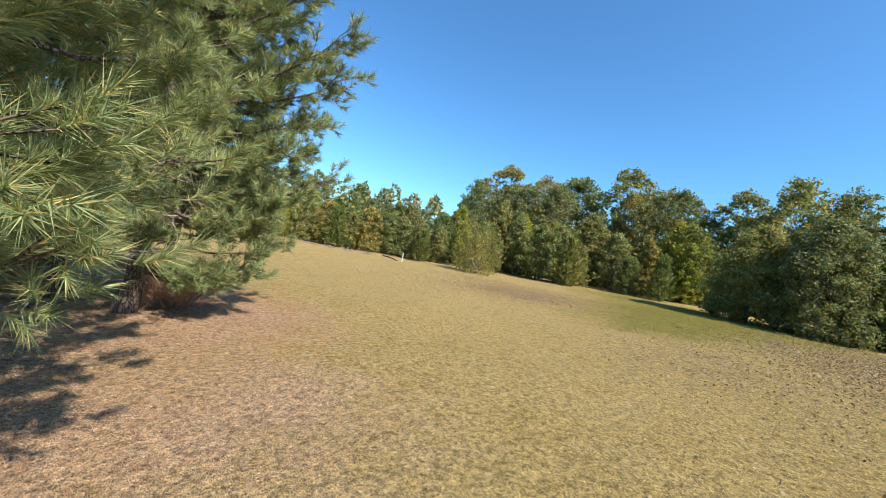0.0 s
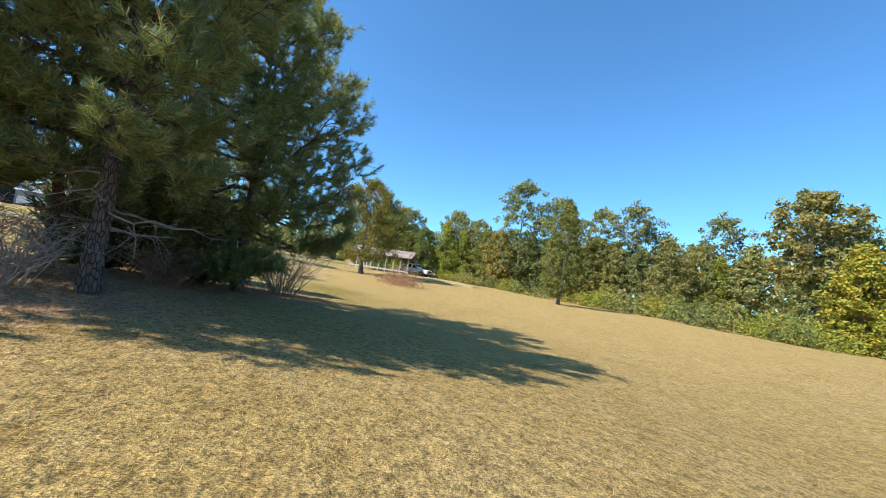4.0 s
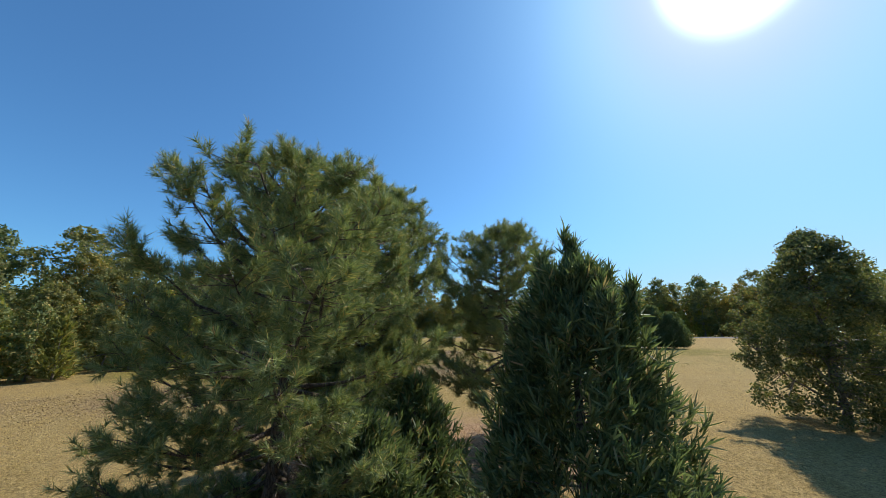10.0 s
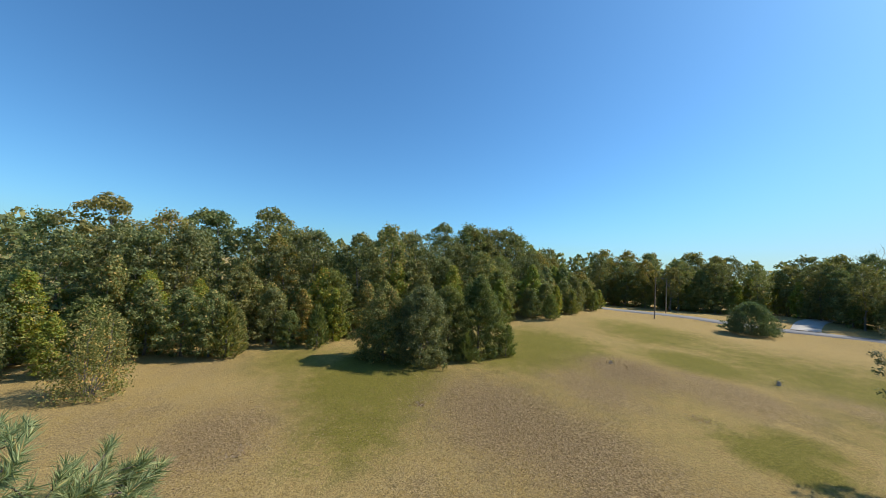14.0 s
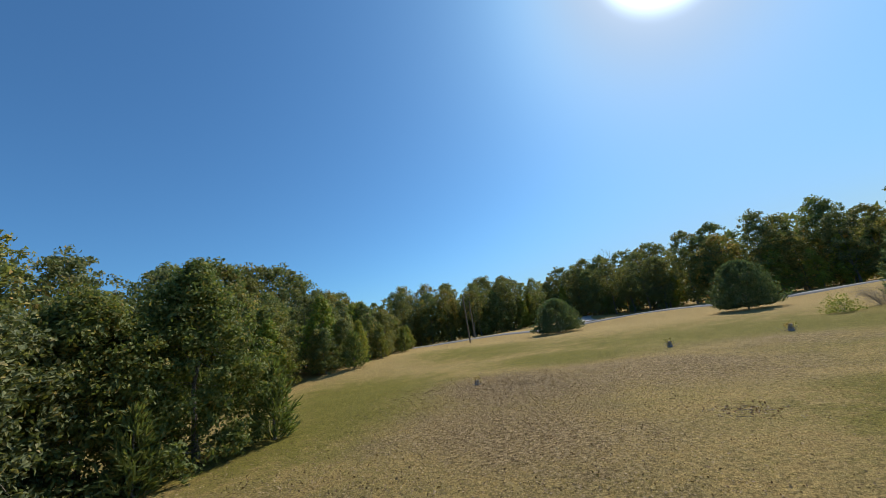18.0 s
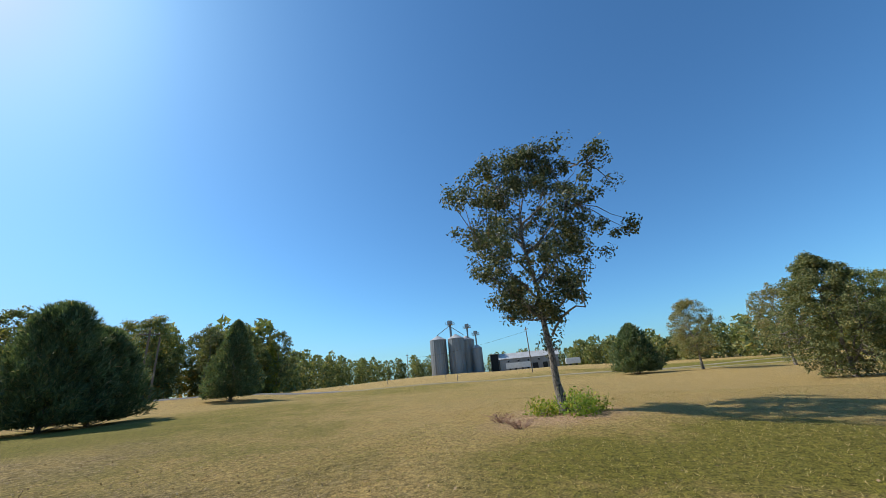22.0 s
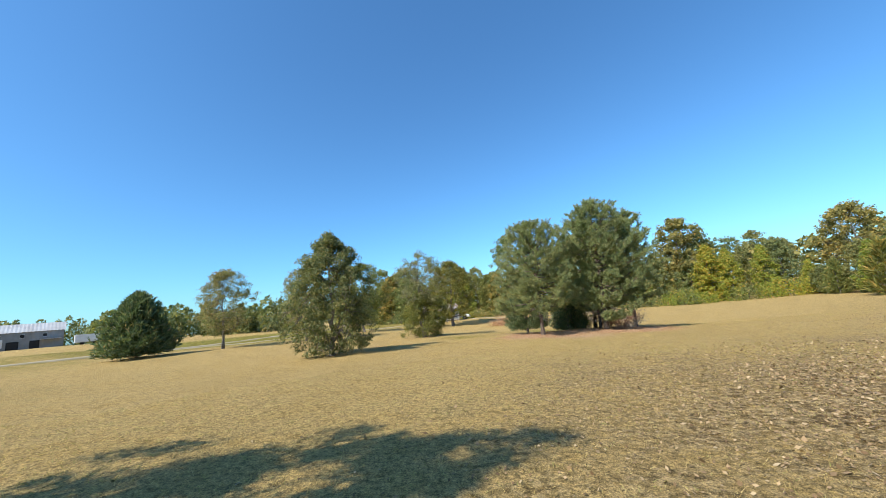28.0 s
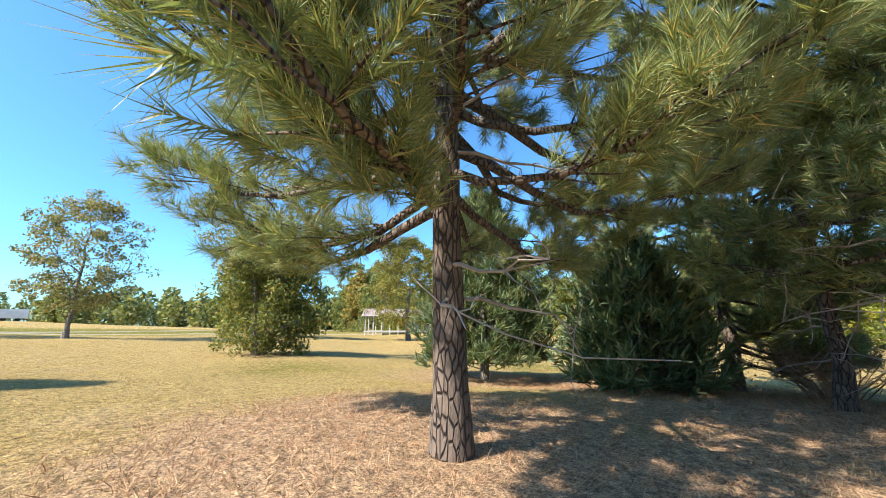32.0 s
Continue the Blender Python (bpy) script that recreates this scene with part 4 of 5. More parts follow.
# the group of trees that stands out from the wood
for k, (x, y, h, s, pt, leaf_of, text) in enumerate(((-40.5, 5.2, 8.4, 3.1, 0.5, PALE_OAK, "round grey-green tree standing out from the wood"), (-43.5, 8.8, 8.3, 2.8, 0.55, OAK_LEAF, "dense olive tree standing out from the wood"), (-43.9, 13.0, 9.6, 3.0, 0.75, OAK_LEAF, "green conical pine standing out from the wood"), (-42.7, 1.0, 8.0, 3.0, 0.6, WOOD_LEAF, "dense brown-green tree behind others"))):
    broad_tree("woodland_tree", text, R(84 + k), h, s, 0.2, 0.16, 620, 52, 0.24, leaf_of, GREY_BARK, x, y, (0, 0), 0.9, 0.6, 0.05, 0.08, limbs=8, twigs=0.1, belly=0.3, point=pt, lobed=1.2, group="trees standing out from the wood")
for x, y, k, n in ((-66, 2, 0.86, 1), (-69, 6.5, 0.82, 3), (-64.5, -3.5, 0.78, 0), (-62, -11, 0.78, 3), (-54, -34, 0.74, 0), (-58, -28, 0.78, 3), (44, -47, 0.98, 0), (40, -51, 0.85, 1), (31.8, -61, 0.86, 3), (36, -58, 0.8, 0)):
    m = pose(x, y, ground_z(x, y), 0, 0, 37 * x) @ Matrix.Diagonal((k, k, k, 1))
    copy_thing(protos_back[n], m).matrix_basis = m
for x, y, k in ((-41.0, 10.5, 0.5), (-43.5, 16.5, 0.6)):
    c = copy_thing(protos_cone[0], pose(x, y, ground_z(x, y)))
    c.scale = (k, k, k)
leafy_shrub("bush", "round bush standing out from the wood", R(91), 6.4, 2.6, 4600, 0.24, WOOD_LEAF, -33.0, -22.3)
# south, beyond the road
SOUTH = [(-100, 64), (-90, 80), (-82, 92), (-84, 108), (-60, 101), (-46, 100), (-30, 101), (-12, 100), (6, 97), (22, 92), (34, 92)]
plant(g, SOUTH, 4.6, protos_back, 1.6, (0.52, 0.7))
plant(g, SOUTH, 2.7, protos_front, 1.3, (0.6, 0.98), 1)
plant(g, SOUTH[:8], 4.0, protos_back, 2.0, (0.66, 0.86), 8)
plant(g, SOUTH[7:], 4.0, protos_back, 2.0, (0.5, 0.66), 8)
# north-west, behind the shed
NORTHW = [(-4, -72), (6, -66), (16, -62), (26, -58), (36, -54), (44, -47), (50, -40), (56, -33), (64, -26), (76, -20)]
plant(g, NORTHW, 3.6, protos_front, 1.3, (0.8, 1.15), -2.5)
plant(g, NORTHW, 4.6, protos_back, 2.0, (0.5, 0.8), -8)
broad_tree("hickory_tree", "tall old hickory above the hedge", R(95), 18.5, 5.0, 6.0, 0.35, 230, 26, 0.5, DARK_LEAF, GREY_BARK, 13.3, -69.3, (0, 0), 0.5, 0.95, 0.45, 0.3)
broad_tree("oak_tree", "tall round oak above the hedge", R(96), 17.5, 6.0, 5.0, 0.35, 280, 26, 0.5, DARK_LEAF, GREY_BARK, -11.2, -96, (0, 0), 0.6, 1.1, 0.1, 0.25)


def far_woods(rng, pts, rows, h, label, leaf=1.25, n=240, material=None):
    """Distant wood as one mass of crowns with an uneven top."""
    pts = np.array(pts, float)
    d = np.concatenate([[0], np.cumsum(np.linalg.norm(np.diff(pts, axis=0), axis=1))])
    c = []
    for k in range(rows):
        for s in np.arange(0, d[-1], 5.0):
            s += rng.uniform(-2, 2)
            x, y = np.interp(s, d, pts[:, 0]) + rng.normal() * 3 + 0, np.interp(s, d, pts[:, 1]) + rng.normal() * 3
            out = unit(np.array([x, y]) - np.array([0, 20]))
            x, y = np.array([x, y]) + out * 7 * k
            hh = h * rng.uniform(0.65, 1.1) * (1 + 0.12 * k)
            f = rng.uniform(0, 1, n)
            a = rng.uniform(0, 6.28, n)
            r = 3.6 * crown_radius(f, 0.7, 0.4) * rng.uniform(0.3, 1.05, n) ** 0.5
            c.append(np.stack([x + r * np.cos(a), y + r * np.sin(a), ground_z(x, y) + 0.3 + hh * f], 1))
    so = Soup()
    leaves(so, rng, np.concatenate(c), leaf, leaf * 0.8, 0.1)
    tagged(new("far_woods", so.mesh("far_woods", material or DARK_LEAF)), label, "woods", kind="stuff")


far_woods(R(97), [(30, 100), (46, 116), (72, 138), (108, 158), (150, 172), (200, 175), (262, 150), (285, 100), (290, 40), (270, -20), (230, -70), (170, -95), (120, -80)], 2, 15, "distant dark treeline beyond the farm")
far_woods(R(94), [(168, 44), (150, 14), (128, -12), (108, -32), (92, -44), (76, -30)], 2, 11.5, "dark treeline behind the farm field")
far_woods(R(93), [(-102, 70), (-94, 88), (-90, 104), (-86, 116), (-60, 108), (-46, 107), (-30, 108), (-12, 107), (6, 104), (22, 99), (36, 98)], 1, 8.5, "dense undergrowth beyond the road", 0.7, 500, WOOD_LEAF)
far_woods(R(92), [(-14, -78), (-22, -64), (-30, -55), (-39, -48), (-47, -40), (-51, -33), (-56, -24), (-62, -14), (-69, -4), (-75, 8), (-79, 20), (-81, 32), (-84, 42), (-95, 54)], 1, 8.5, "dense undergrowth in the wood", 0.65, 520, WOOD_LEAF)
far_woods(R(98), [(-15, -100), (-50, -95), (-85, -70), (-100, -40), (-105, 0), (-110, 40), (-130, 70), (-125, 110), (-90, 135), (-40, 130), (0, 125), (30, 118)], 2, 15, "dark depth of the wood behind its edge trees")
far_woods(R(99), [(70, -50), (60, -75), (20, -85), (-15, -105)], 2, 13, "dark depth of the wood north of the hedge")
for k, p in enumerate(protos_front + protos_back + protos_cone):
    x, y = -88 - 3 * (k % 3), -14 + 6 * k
    p.location = (x, y, ground_z(x, y))

# hedge of low shrubs along the north edge
g = R(100)
hedge_protos = [leafy_shrub("hedge_shrub", "overgrown green hedge shrub", R(101 + k), 3.0, 2.3, 700, 0.34, (WOOD_LEAF, YELLOW_LEAF)[k], -100, -20 + 8 * k, group="shrubs of the hedge", stems=6) for k in range(2)]
for s in np.arange(0, 1, 0.045):
    x, y = np.interp(s, (0, 0.3, 0.7, 1), (30, 16, 0, -14)), np.interp(s, (0, 0.3, 0.7, 1), (-53, -56, -65, -73))
    m = pose(x + g.normal(), y + g.normal(), ground_z(x, y), 0, 0, g.uniform(0, 360)) @ Matrix.Diagonal((1, 1, g.uniform(0.7, 1.15), 1))
    copy_thing(hedge_protos[int(g.integers(2))], m).matrix_basis = m
for s in np.arange(0, 1, 0.07):
    x, y = np.interp(s, (0, 0.5, 1), (66, 46, 24)), np.interp(s, (0, 0.5, 1), (-24, -40, -52))
    m = pose(x + g.normal(), y + g.normal(), ground_z(x, y), 0, 0, g.uniform(0, 360)) @ Matrix.Diagonal((1, 1, g.uniform(0.5, 0.9), 1))
    copy_thing(hedge_protos[int(g.integers(2))], m).matrix_basis = m


# ---- built things ----
def box(soup, x0, y0, z0, x1, y1, z1):
    v = [(x, y, z) for z in (z0, z1) for y in (y0, y1) for x in (x0, x1)]
    soup.add(v, [(0, 2, 3, 1), (4, 5, 7, 6), (0, 1, 5, 4), (2, 6, 7, 3), (0, 4, 6, 2), (1, 3, 7, 5)])
    return soup


def bevelled(x0, y0, z0, x1, y1, z1, r=0.03, seg=2):
    bm = bmesh.new()
    bmesh.ops.create_cube(bm, size=1)
    for v in bm.verts:
        v.co = ((x0 + x1) / 2 + v.co.x * (x1 - x0), (y0 + y1) / 2 + v.co.y * (y1 - y0), (z0 + z1) / 2 + v.co.z * (z1 - z0))
    bmesh.ops.bevel(bm, geom=bm.edges[:], offset=r, segments=seg, affect="EDGES")
    return bm


def lathe(soup, profile, sides=28, x=0.0, y=0.0, ribs=0.0):
    a = np.linspace(0, 2 * np.pi, sides, endpoint=False)
    k = 1 + ribs * (np.arange(sides) % 2)
    v = np.array([[(x + r * kk * math.cos(t), y + r * kk * math.sin(t), z) for t, kk in zip(a, k)] for r, z in profile])
    n = len(profile)
    i, j = np.meshgrid(np.arange(n - 1), np.arange(sides), indexing="ij")
    e = (j + 1) % sides
    soup.add(v.reshape(-1, 3), np.stack([i * sides + j, i * sides + e, (i + 1) * sides + e, (i + 1) * sides + j], -1).reshape(-1, 4))
    return soup


def silo(x, y, r, h, cone, label):
    ob = thing("grain_silo", label, "silo", x, y, group="grain silos")
    rings = []
    for k in range(int(h / 0.9)):
        rings += [(r, k * 0.9), (r * 1.005, k * 0.9 + 0.45), (r, k * 0.9 + 0.88)]
    part("wall", lathe(Soup(), rings + [(r, h)], 48, ribs=0.02), GALV, ob)
    part("roof", lathe(Soup(), [(r * 1.04, h - 0.05), (r * 0.55, h + cone * 0.48), (r * 0.16, h + cone * 0.92), (r * 0.15, h + cone), (0.01, h + cone)], 24, ribs=0.012), ROOF_SHEET, ob)
    lad = Soup()
    for s in (-0.25, 0.25):
        box(lad, -r - 0.16, s - 0.02, 0.3, -r - 0.12, s + 0.02, h)
    for k in range(int(h / 0.4)):
        box(lad, -r - 0.15, -0.25, 0.4 + k * 0.4, -r - 0.13, 0.25, 0.43 + k * 0.4)
    part("ladder", lad, GALV, ob)
    return ob


silo(136.5, 101, 3.9, 16.2, 2.0, "tall corrugated galvanized grain silo")
silo(139.5, 92.8, 3.9, 16.2, 2.0, "tall corrugated galvanized grain silo")
silo(146, 90, 3.9, 15.6, 2.0, "tall corrugated galvanized grain silo behind others")
silo(142.6, 83.6, 2.3, 11.2, 1.6, "small galvanized silo with a vent stack")


def elevator(x, y, h, label, wide):
    ob = thing("grain_elevator", label, "grain elevator", x, y)
    for sx in (-0.5, 0.5):
        part("leg", box(Soup(), sx * wide - 0.22, -0.22, 0, sx * wide + 0.22, 0.22, h), GALV, ob)
    part("head", bevelled(-wide, -0.9, h, wide, 0.9, h + 1.7, 0.15), GALV, ob)
    deck = Soup()
    box(deck, -wide - 0.9, -1.5, h - 0.35, wide + 0.9, 1.5, h - 0.25)
    for a in np.linspace(-wide - 0.9, wide + 0.9, 5):
        for s in (-1.5, 1.5):
            box(deck, a - 0.04, s - 0.04, h - 0.3, a + 0.04, s + 0.04, h + 0.8)
    for s in (-1.5, 1.5):
        box(deck, -wide - 0.9, s - 0.04, h + 0.75, wide + 0.9, s + 0.04, h + 0.83)
    part("platform", deck, GALV, ob)
    brace = Soup()
    for k in range(int(h / 2.2)):
        tube(brace, [(-0.5 * wide, 0, k * 2.2), (0.5 * wide, 0, k * 2.2 + 2.0)], (0.06, 0.06), 4)
    part("bracing", brace, GALV, ob)
    return ob


tall = elevator(140.6, 95.6, 23.5, "tall grain elevator leg with railed platform", 1.3)
slide = Soup()
tube(slide, [(0, 0, 23.0), (-4.6, 5.6, 18.2)], (0.16, 0.16), 6)
tube(slide, [(0, 0, 22.4), (3.8, -5.2, 17.9)], (0.16, 0.16), 6)
part("spout", slide, GALV, tall)
elevator(144.2, 88.2, 21.5, "slim grain elevator leg", 0.6)
elevator(142.6, 83.6, 17.5, "thin vent stack with small platform on a silo", 0.35)

# long shed beside the silos, with a dark tower bay
def farm_shed():
    ob = thing("farm_shed", "long grey sheet-metal farm shed with pale roof", "shed", 148, 61, turn=-80)
    L, D, H = 26.0, 9.0, 5.2
    wall = Soup()
    ribs = np.arange(-L / 2, L / 2 + 0.01, 0.5)
    for s in (-1, 1):
        v, n = [], len(ribs)
        for k, a in enumerate(ribs):
            y = s * (D / 2 + 0.04 * (k % 2))
            v += [(a, y, 0), (a, y, H)]
        wall.add(v, [(2 * k, 2 * k + 2, 2 * k + 3, 2 * k + 1) for k in range(n - 1)])
        wall.add([(s * L / 2, -D / 2, 0), (s * L / 2, D / 2, 0), (s * L / 2, D / 2, H), (s * L / 2, 0, H + 2.3), (s * L / 2, -D / 2, H)], [(0, 1, 2, 3, 4)])
    part("wall", wall, SHEET, ob)
    for s in (-1, 1):
        roof, v = Soup(), []
        for k, a in enumerate(np.arange(-L / 2 - 0.4, L / 2 + 0.41, 0.4)):
            lift = 0.05 * (k % 2)
            v += [(a, s * (D / 2 + 0.5), H - 0.2 + lift), (a, 0, H + 2.4 + lift)]
        roof.add(v, [(2 * k, 2 * k + 2, 2 * k + 3, 2 * k + 1) for k in range(len(v) // 2 - 1)])
        part("roof", roof, ROOF_SHEET, ob)
    # window boxes painted near-black for the unlit inside
    for a in (-9, -4.5, 0, 4.5, 9):
        w = part("window", box(Soup(), a - 0.4, -D / 2 - 0.12, 3.4, a + 0.4, -D / 2 - 0.05, 4.3), DARK, ob)
        for z in (3.3, 4.32):
            part("frame", box(Soup(), a - 0.46, -D / 2 - 0.14, z, a + 0.46, -D / 2 - 0.1, z + 0.08), WHITE, w)
    # solid boxes on the wall, their black is the doorways' painted shade
    for a, w in ((1.5, 2.4), (6.0, 2.0)):
        part("door", box(Soup(), a, -D / 2 - 0.14, 0, a + w, -D / 2 - 0.05, 2.4), DARK, ob, "doorway box painted dark for the shade inside")
    part("lean_to", box(Soup(), 8.0, -D / 2 - 2.2, 2.5, 12.5, -D / 2, 2.65), ROOF_SHEET, ob)
    return ob


farm_shed()
bay = thing("tower_bay", "dark open-fronted sheet-metal tower bay", "shed", 145.2, 76.2, turn=-80)
part("back", box(Soup(), -1.8, 2.2, 0, 1.8, 2.35, 7.6), SHEET, bay)
for s in (-1.9, 1.75):
    part("side", box(Soup(), s, -2.3, 0, s + 0.15, 2.35, 7.6), SHEET, bay)
part("roof", box(Soup(), -2.1, -2.5, 7.6, 2.1, 2.5, 7.75), ROOF_SHEET, bay)
# near-black sheet stands in for the shade inside the open bay
part("shade_sheet", box(Soup(), -1.7, -2.0, 0, 1.7, -1.9, 7.5), DARK, bay, "dark sheet painting the shade inside the bay")
for x, y in ((136, 66), (135.5, 60.5), (138, 41)):
    tr = thing("farm_trailer", "white box trailer beside the shed", "trailer", x, y, turn=-78, group="trailers by the shed")
    part("body", bevelled(-2.9, -1.2, 0.7, 2.9, 1.2, 3.0, 0.08), WHITE, tr)
    for a in (-1.2, 1.2):
        for s in (-1.1, 1.1):
            w = Soup()
            tube(w, [(a, s - 0.12, 0.45), (a, s + 0.12, 0.45)], (0.45, 0.45), 16)
            part("wheel", w, RUBBER, tr)


def pole(x, y, h, label, arm=True, lamp=False, turn=0.0):
    ob = thing("utility_pole", label, "utility pole", x, y, turn=turn, group="utility poles")
    so = Soup()
    tube(so, [(0, 0, -0.3), (0, 0, h * 0.5), (0, 0, h)], (0.15, 0.125, 0.1), 9)
    part("post", so, POLE_WOOD, ob, smooth=True)
    if arm:
        part("crossarm", bevelled(-1.1, -0.06, h - 0.7, 1.1, 0.06, h - 0.55, 0.015, 1), POLE_WOOD, ob)
        for a in (-1.0, -0.5, 0.5, 1.0):
            part("insulator", lathe(Soup(), [(0.02, h - 0.55), (0.05, h - 0.5), (0.035, h - 0.45), (0.05, h - 0.4), (0.01, h - 0.36)], 8, a, 0), WHITE, ob)
    if lamp:
        so = Soup()
        tube(so, [(0, 0, h - 0.4), (0.7, 0, h - 0.1), (1.3, 0, h - 0.12)], (0.035, 0.03, 0.03), 6)
        a = part("lamp_arm", so, GALV, ob)
        part("lamp", bevelled(1.1, -0.13, h - 0.25, 1.6, 0.13, h - 0.1, 0.04), GALV, a)
    return ob


pole(60, 44, 10.2, "weathered utility pole with crossarm near the farm", turn=30)
pole(-72, 62, 9.4, "street light pole beside the road", False, True, 40)
pole(-80, 72, 8.6, "plain wooden utility pole beside the road", False)
pole(2.5, 83, 9.0, "wooden utility pole beside the road", True, turn=-30)
pole(5.5, 86, 8.6, "leaning wooden utility pole beside the road", False)
pole(125, 112, 10.5, "distant wooden utility pole with crossarm", True)
for n, (a, e) in enumerate((((60, 44), (125, 112)), ((-80, 72), (2.5, 83)))):
    for s in (-0.9, 0.9):
        so = Soup()
        t = np.linspace(0, 1, 24)
        za, ze = ground_z(*a) + 9.2, ground_z(*e) + 8.8
        tube(so, np.stack([a[0] + (e[0] - a[0]) * t + s * 0.5, a[1] + (e[1] - a[1]) * t + s * 0.5, za + (ze - za) * t - 5.0 * (t - t * t)], 1), np.full(24, 0.012), 4)
        wire = new("power_line", so.mesh("power_line", DARK))
        tagged(wire, "thin dark power line between poles", "power line", "power lines")


def pole_barn():
    ob = thing("pole_barn", "open pole barn with pale posts and rusty sheet roof", "barn", 45.0, -22.8, turn=242)
    L, D, H = 9.0, 5.0, 2.5
    for k, a in enumerate(np.linspace(-L / 2, L / 2, 9)):
        for s in (-D / 2, D / 2):
            so = Soup()
            tube(so, [(a, s, -0.2), (a + 0.03 * (-1) ** k, s, 1.3), (a, s, H)], (0.085, 0.08, 0.075), 7)
            part("post", so, PALE_WOOD, ob)
    for s in (-D / 2, D / 2):
        part("beam", box(Soup(), -L / 2 - 0.2, s - 0.06, H - 0.18, L / 2 + 0.2, s + 0.06, H), OLD_WOOD, ob)
        part("rail", box(Soup(), -L / 2 - 0.2, s - 0.1, 0.22, L / 2 + 0.2, s - 0.05, 0.44), PALE_WOOD, ob)
    for s in (-1, 1):
        v, roof = [], Soup()
        rr = R(int(110 + s))
        for k, a in enumerate(np.arange(-L / 2 - 0.5, L / 2 + 0.51, 0.25)):
            l = 0.04 * (k % 2) + rr.uniform(0, 0.03)
            v += [(a, s * (D / 2 + 0.45 + rr.uniform(-0.06, 0.06)), H - 0.15 + l), (a, s * D / 4, H + 0.45 + l), (a, 0, H + 1.0 + l)]
        roof.add(v, [(3 * k + e, 3 * k + 3 + e, 3 * k + 4 + e, 3 * k + 1 + e) for k in range(len(v) // 3 - 1) for e in (0, 1)])
        part("roof", roof, RUST_ROOF, ob)
    for x in (-L / 2, L / 2):
        for a in np.arange(-D / 2, D / 2 - 0.01, 0.2):
            part("board", box(Soup(), x - 0.02, a, H, x + 0.02, a + 0.185, H + 0.05 + 0.95 * (1 - abs(a + 0.1) / (D / 2))), BOARDS, ob)
    return ob


pole_barn()


def pickup(x, y, turn, paint, label):
    """A crew-cab pickup, nose to +x."""
    ob = thing("pickup_truck", label, "pickup truck", x, y, turn=turn)

    def shell(profile, half, taper):
        bm = bmesh.new()
        rings = []
        for s in (-1, 1):
            rings.append([bm.verts.new((px, s * half * (1 - taper * max(0, pz - 1.05)), pz)) for px, pz in profile])
        bm.faces.new(rings[0])
        bm.faces.new(rings[1][::-1])
        n = len(profile)
        for k in range(n):
            bm.faces.new((rings[0][k], rings[1][k], rings[1][(k + 1) % n], rings[0][(k + 1) % n]))
        bmesh.ops.recalc_face_normals(bm, faces=bm.faces[:])
        bmesh.ops.bevel(bm, geom=bm.edges[:], offset=0.05, segments=2, affect="EDGES")
        return bm

    body = part("body", shell([(-2.8, 0.5), (-2.82, 1.15), (-1.05, 1.15), (-1.0, 1.12), (0.95, 1.12), (1.0, 1.14), (2.45, 1.05), (2.75, 0.9), (2.8, 0.5)], 0.97, 0), paint, ob)
    part("cab", shell([(-1.0, 1.1), (-0.85, 1.72), (-0.6, 1.8), (0.35, 1.8), (0.95, 1.12)], 0.92, 0.22), paint, ob)
    part("bed_liner", box(Soup(), -2.7, -0.82, 1.1, -1.12, 0.82, 1.17), RUBBER, ob)
    for s in (-1, 1):
        for a, w in ((-0.85, 0.72), (0.0, 0.62)):
            q = Soup()
            q.add([(a, s * 0.935, 1.17), (a + w, s * 0.935, 1.17), (a + w - 0.12, s * 0.815, 1.66), (a + 0.06, s * 0.815, 1.66)], [(0, 1, 2, 3) if s < 0 else (3, 2, 1, 0)])
            part("side_window", q, GLASS, ob)
        part("mirror", bevelled(0.72, s * 1.08 - 0.1, 1.15, 0.84, s * 1.08 + 0.1, 1.36, 0.03), RUBBER, ob)
        part("headlight", bevelled(2.68, s * 0.7 - 0.2, 0.78, 2.79, s * 0.7 + 0.2, 0.95, 0.03), CHROME, ob)
        part("tail_light", bevelled(-2.86, s * 0.88 - 0.07, 0.75, -2.79, s * 0.88 + 0.07, 1.1, 0.02), LAMP_RED, ob)
        for a in (-1.75, 1.75):
            arch = part("wheel_arch", lathe(Soup(), [(0.47, -0.02), (0.47, 0.02)], 20), RUBBER, ob)
            arch.matrix_basis = pose(a, s * 0.98, 0.45, 90, 0, 0)
            ty = Soup()
            lathe(ty, [(0.22, -0.13), (0.36, -0.13), (0.4, -0.09), (0.4, 0.09), (0.36, 0.13), (0.22, 0.13)], 24)
            w = part("wheel", ty, RUBBER, ob)
            w.matrix_basis = pose(a, s * 0.9, 0.4, 90, 0, 0)
            part("rim", lathe(Soup(), [(0.02, 0.1), (0.1, 0.12), (0.2, 0.09), (0.23, 0.12), (0.23, -0.12), (0.2, -0.09), (0.02, -0.1)], 20), CHROME, w)
    q = Soup().add([(0.9, -0.86, 1.16), (0.9, 0.86, 1.16), (0.42, 0.76, 1.74), (0.42, -0.76, 1.74)], [(0, 1, 2, 3)])
    part("windscreen", q, GLASS, ob)
    part("rear_window", Soup().add([(-1.0, 0.8, 1.2), (-1.0, -0.8, 1.2), (-0.9, -0.74, 1.66), (-0.9, 0.74, 1.66)], [(0, 1, 2, 3)]), GLASS, ob)
    part("grille", bevelled(2.74, -0.48, 0.68, 2.82, 0.48, 0.98, 0.03), RUBBER, ob)
    part("front_bumper", bevelled(2.7, -0.95, 0.42, 2.92, 0.95, 0.62, 0.04), CHROME, ob)
    part("rear_bumper", bevelled(-2.95, -0.95, 0.45, -2.76, 0.95, 0.62, 0.04), CHROME, ob)
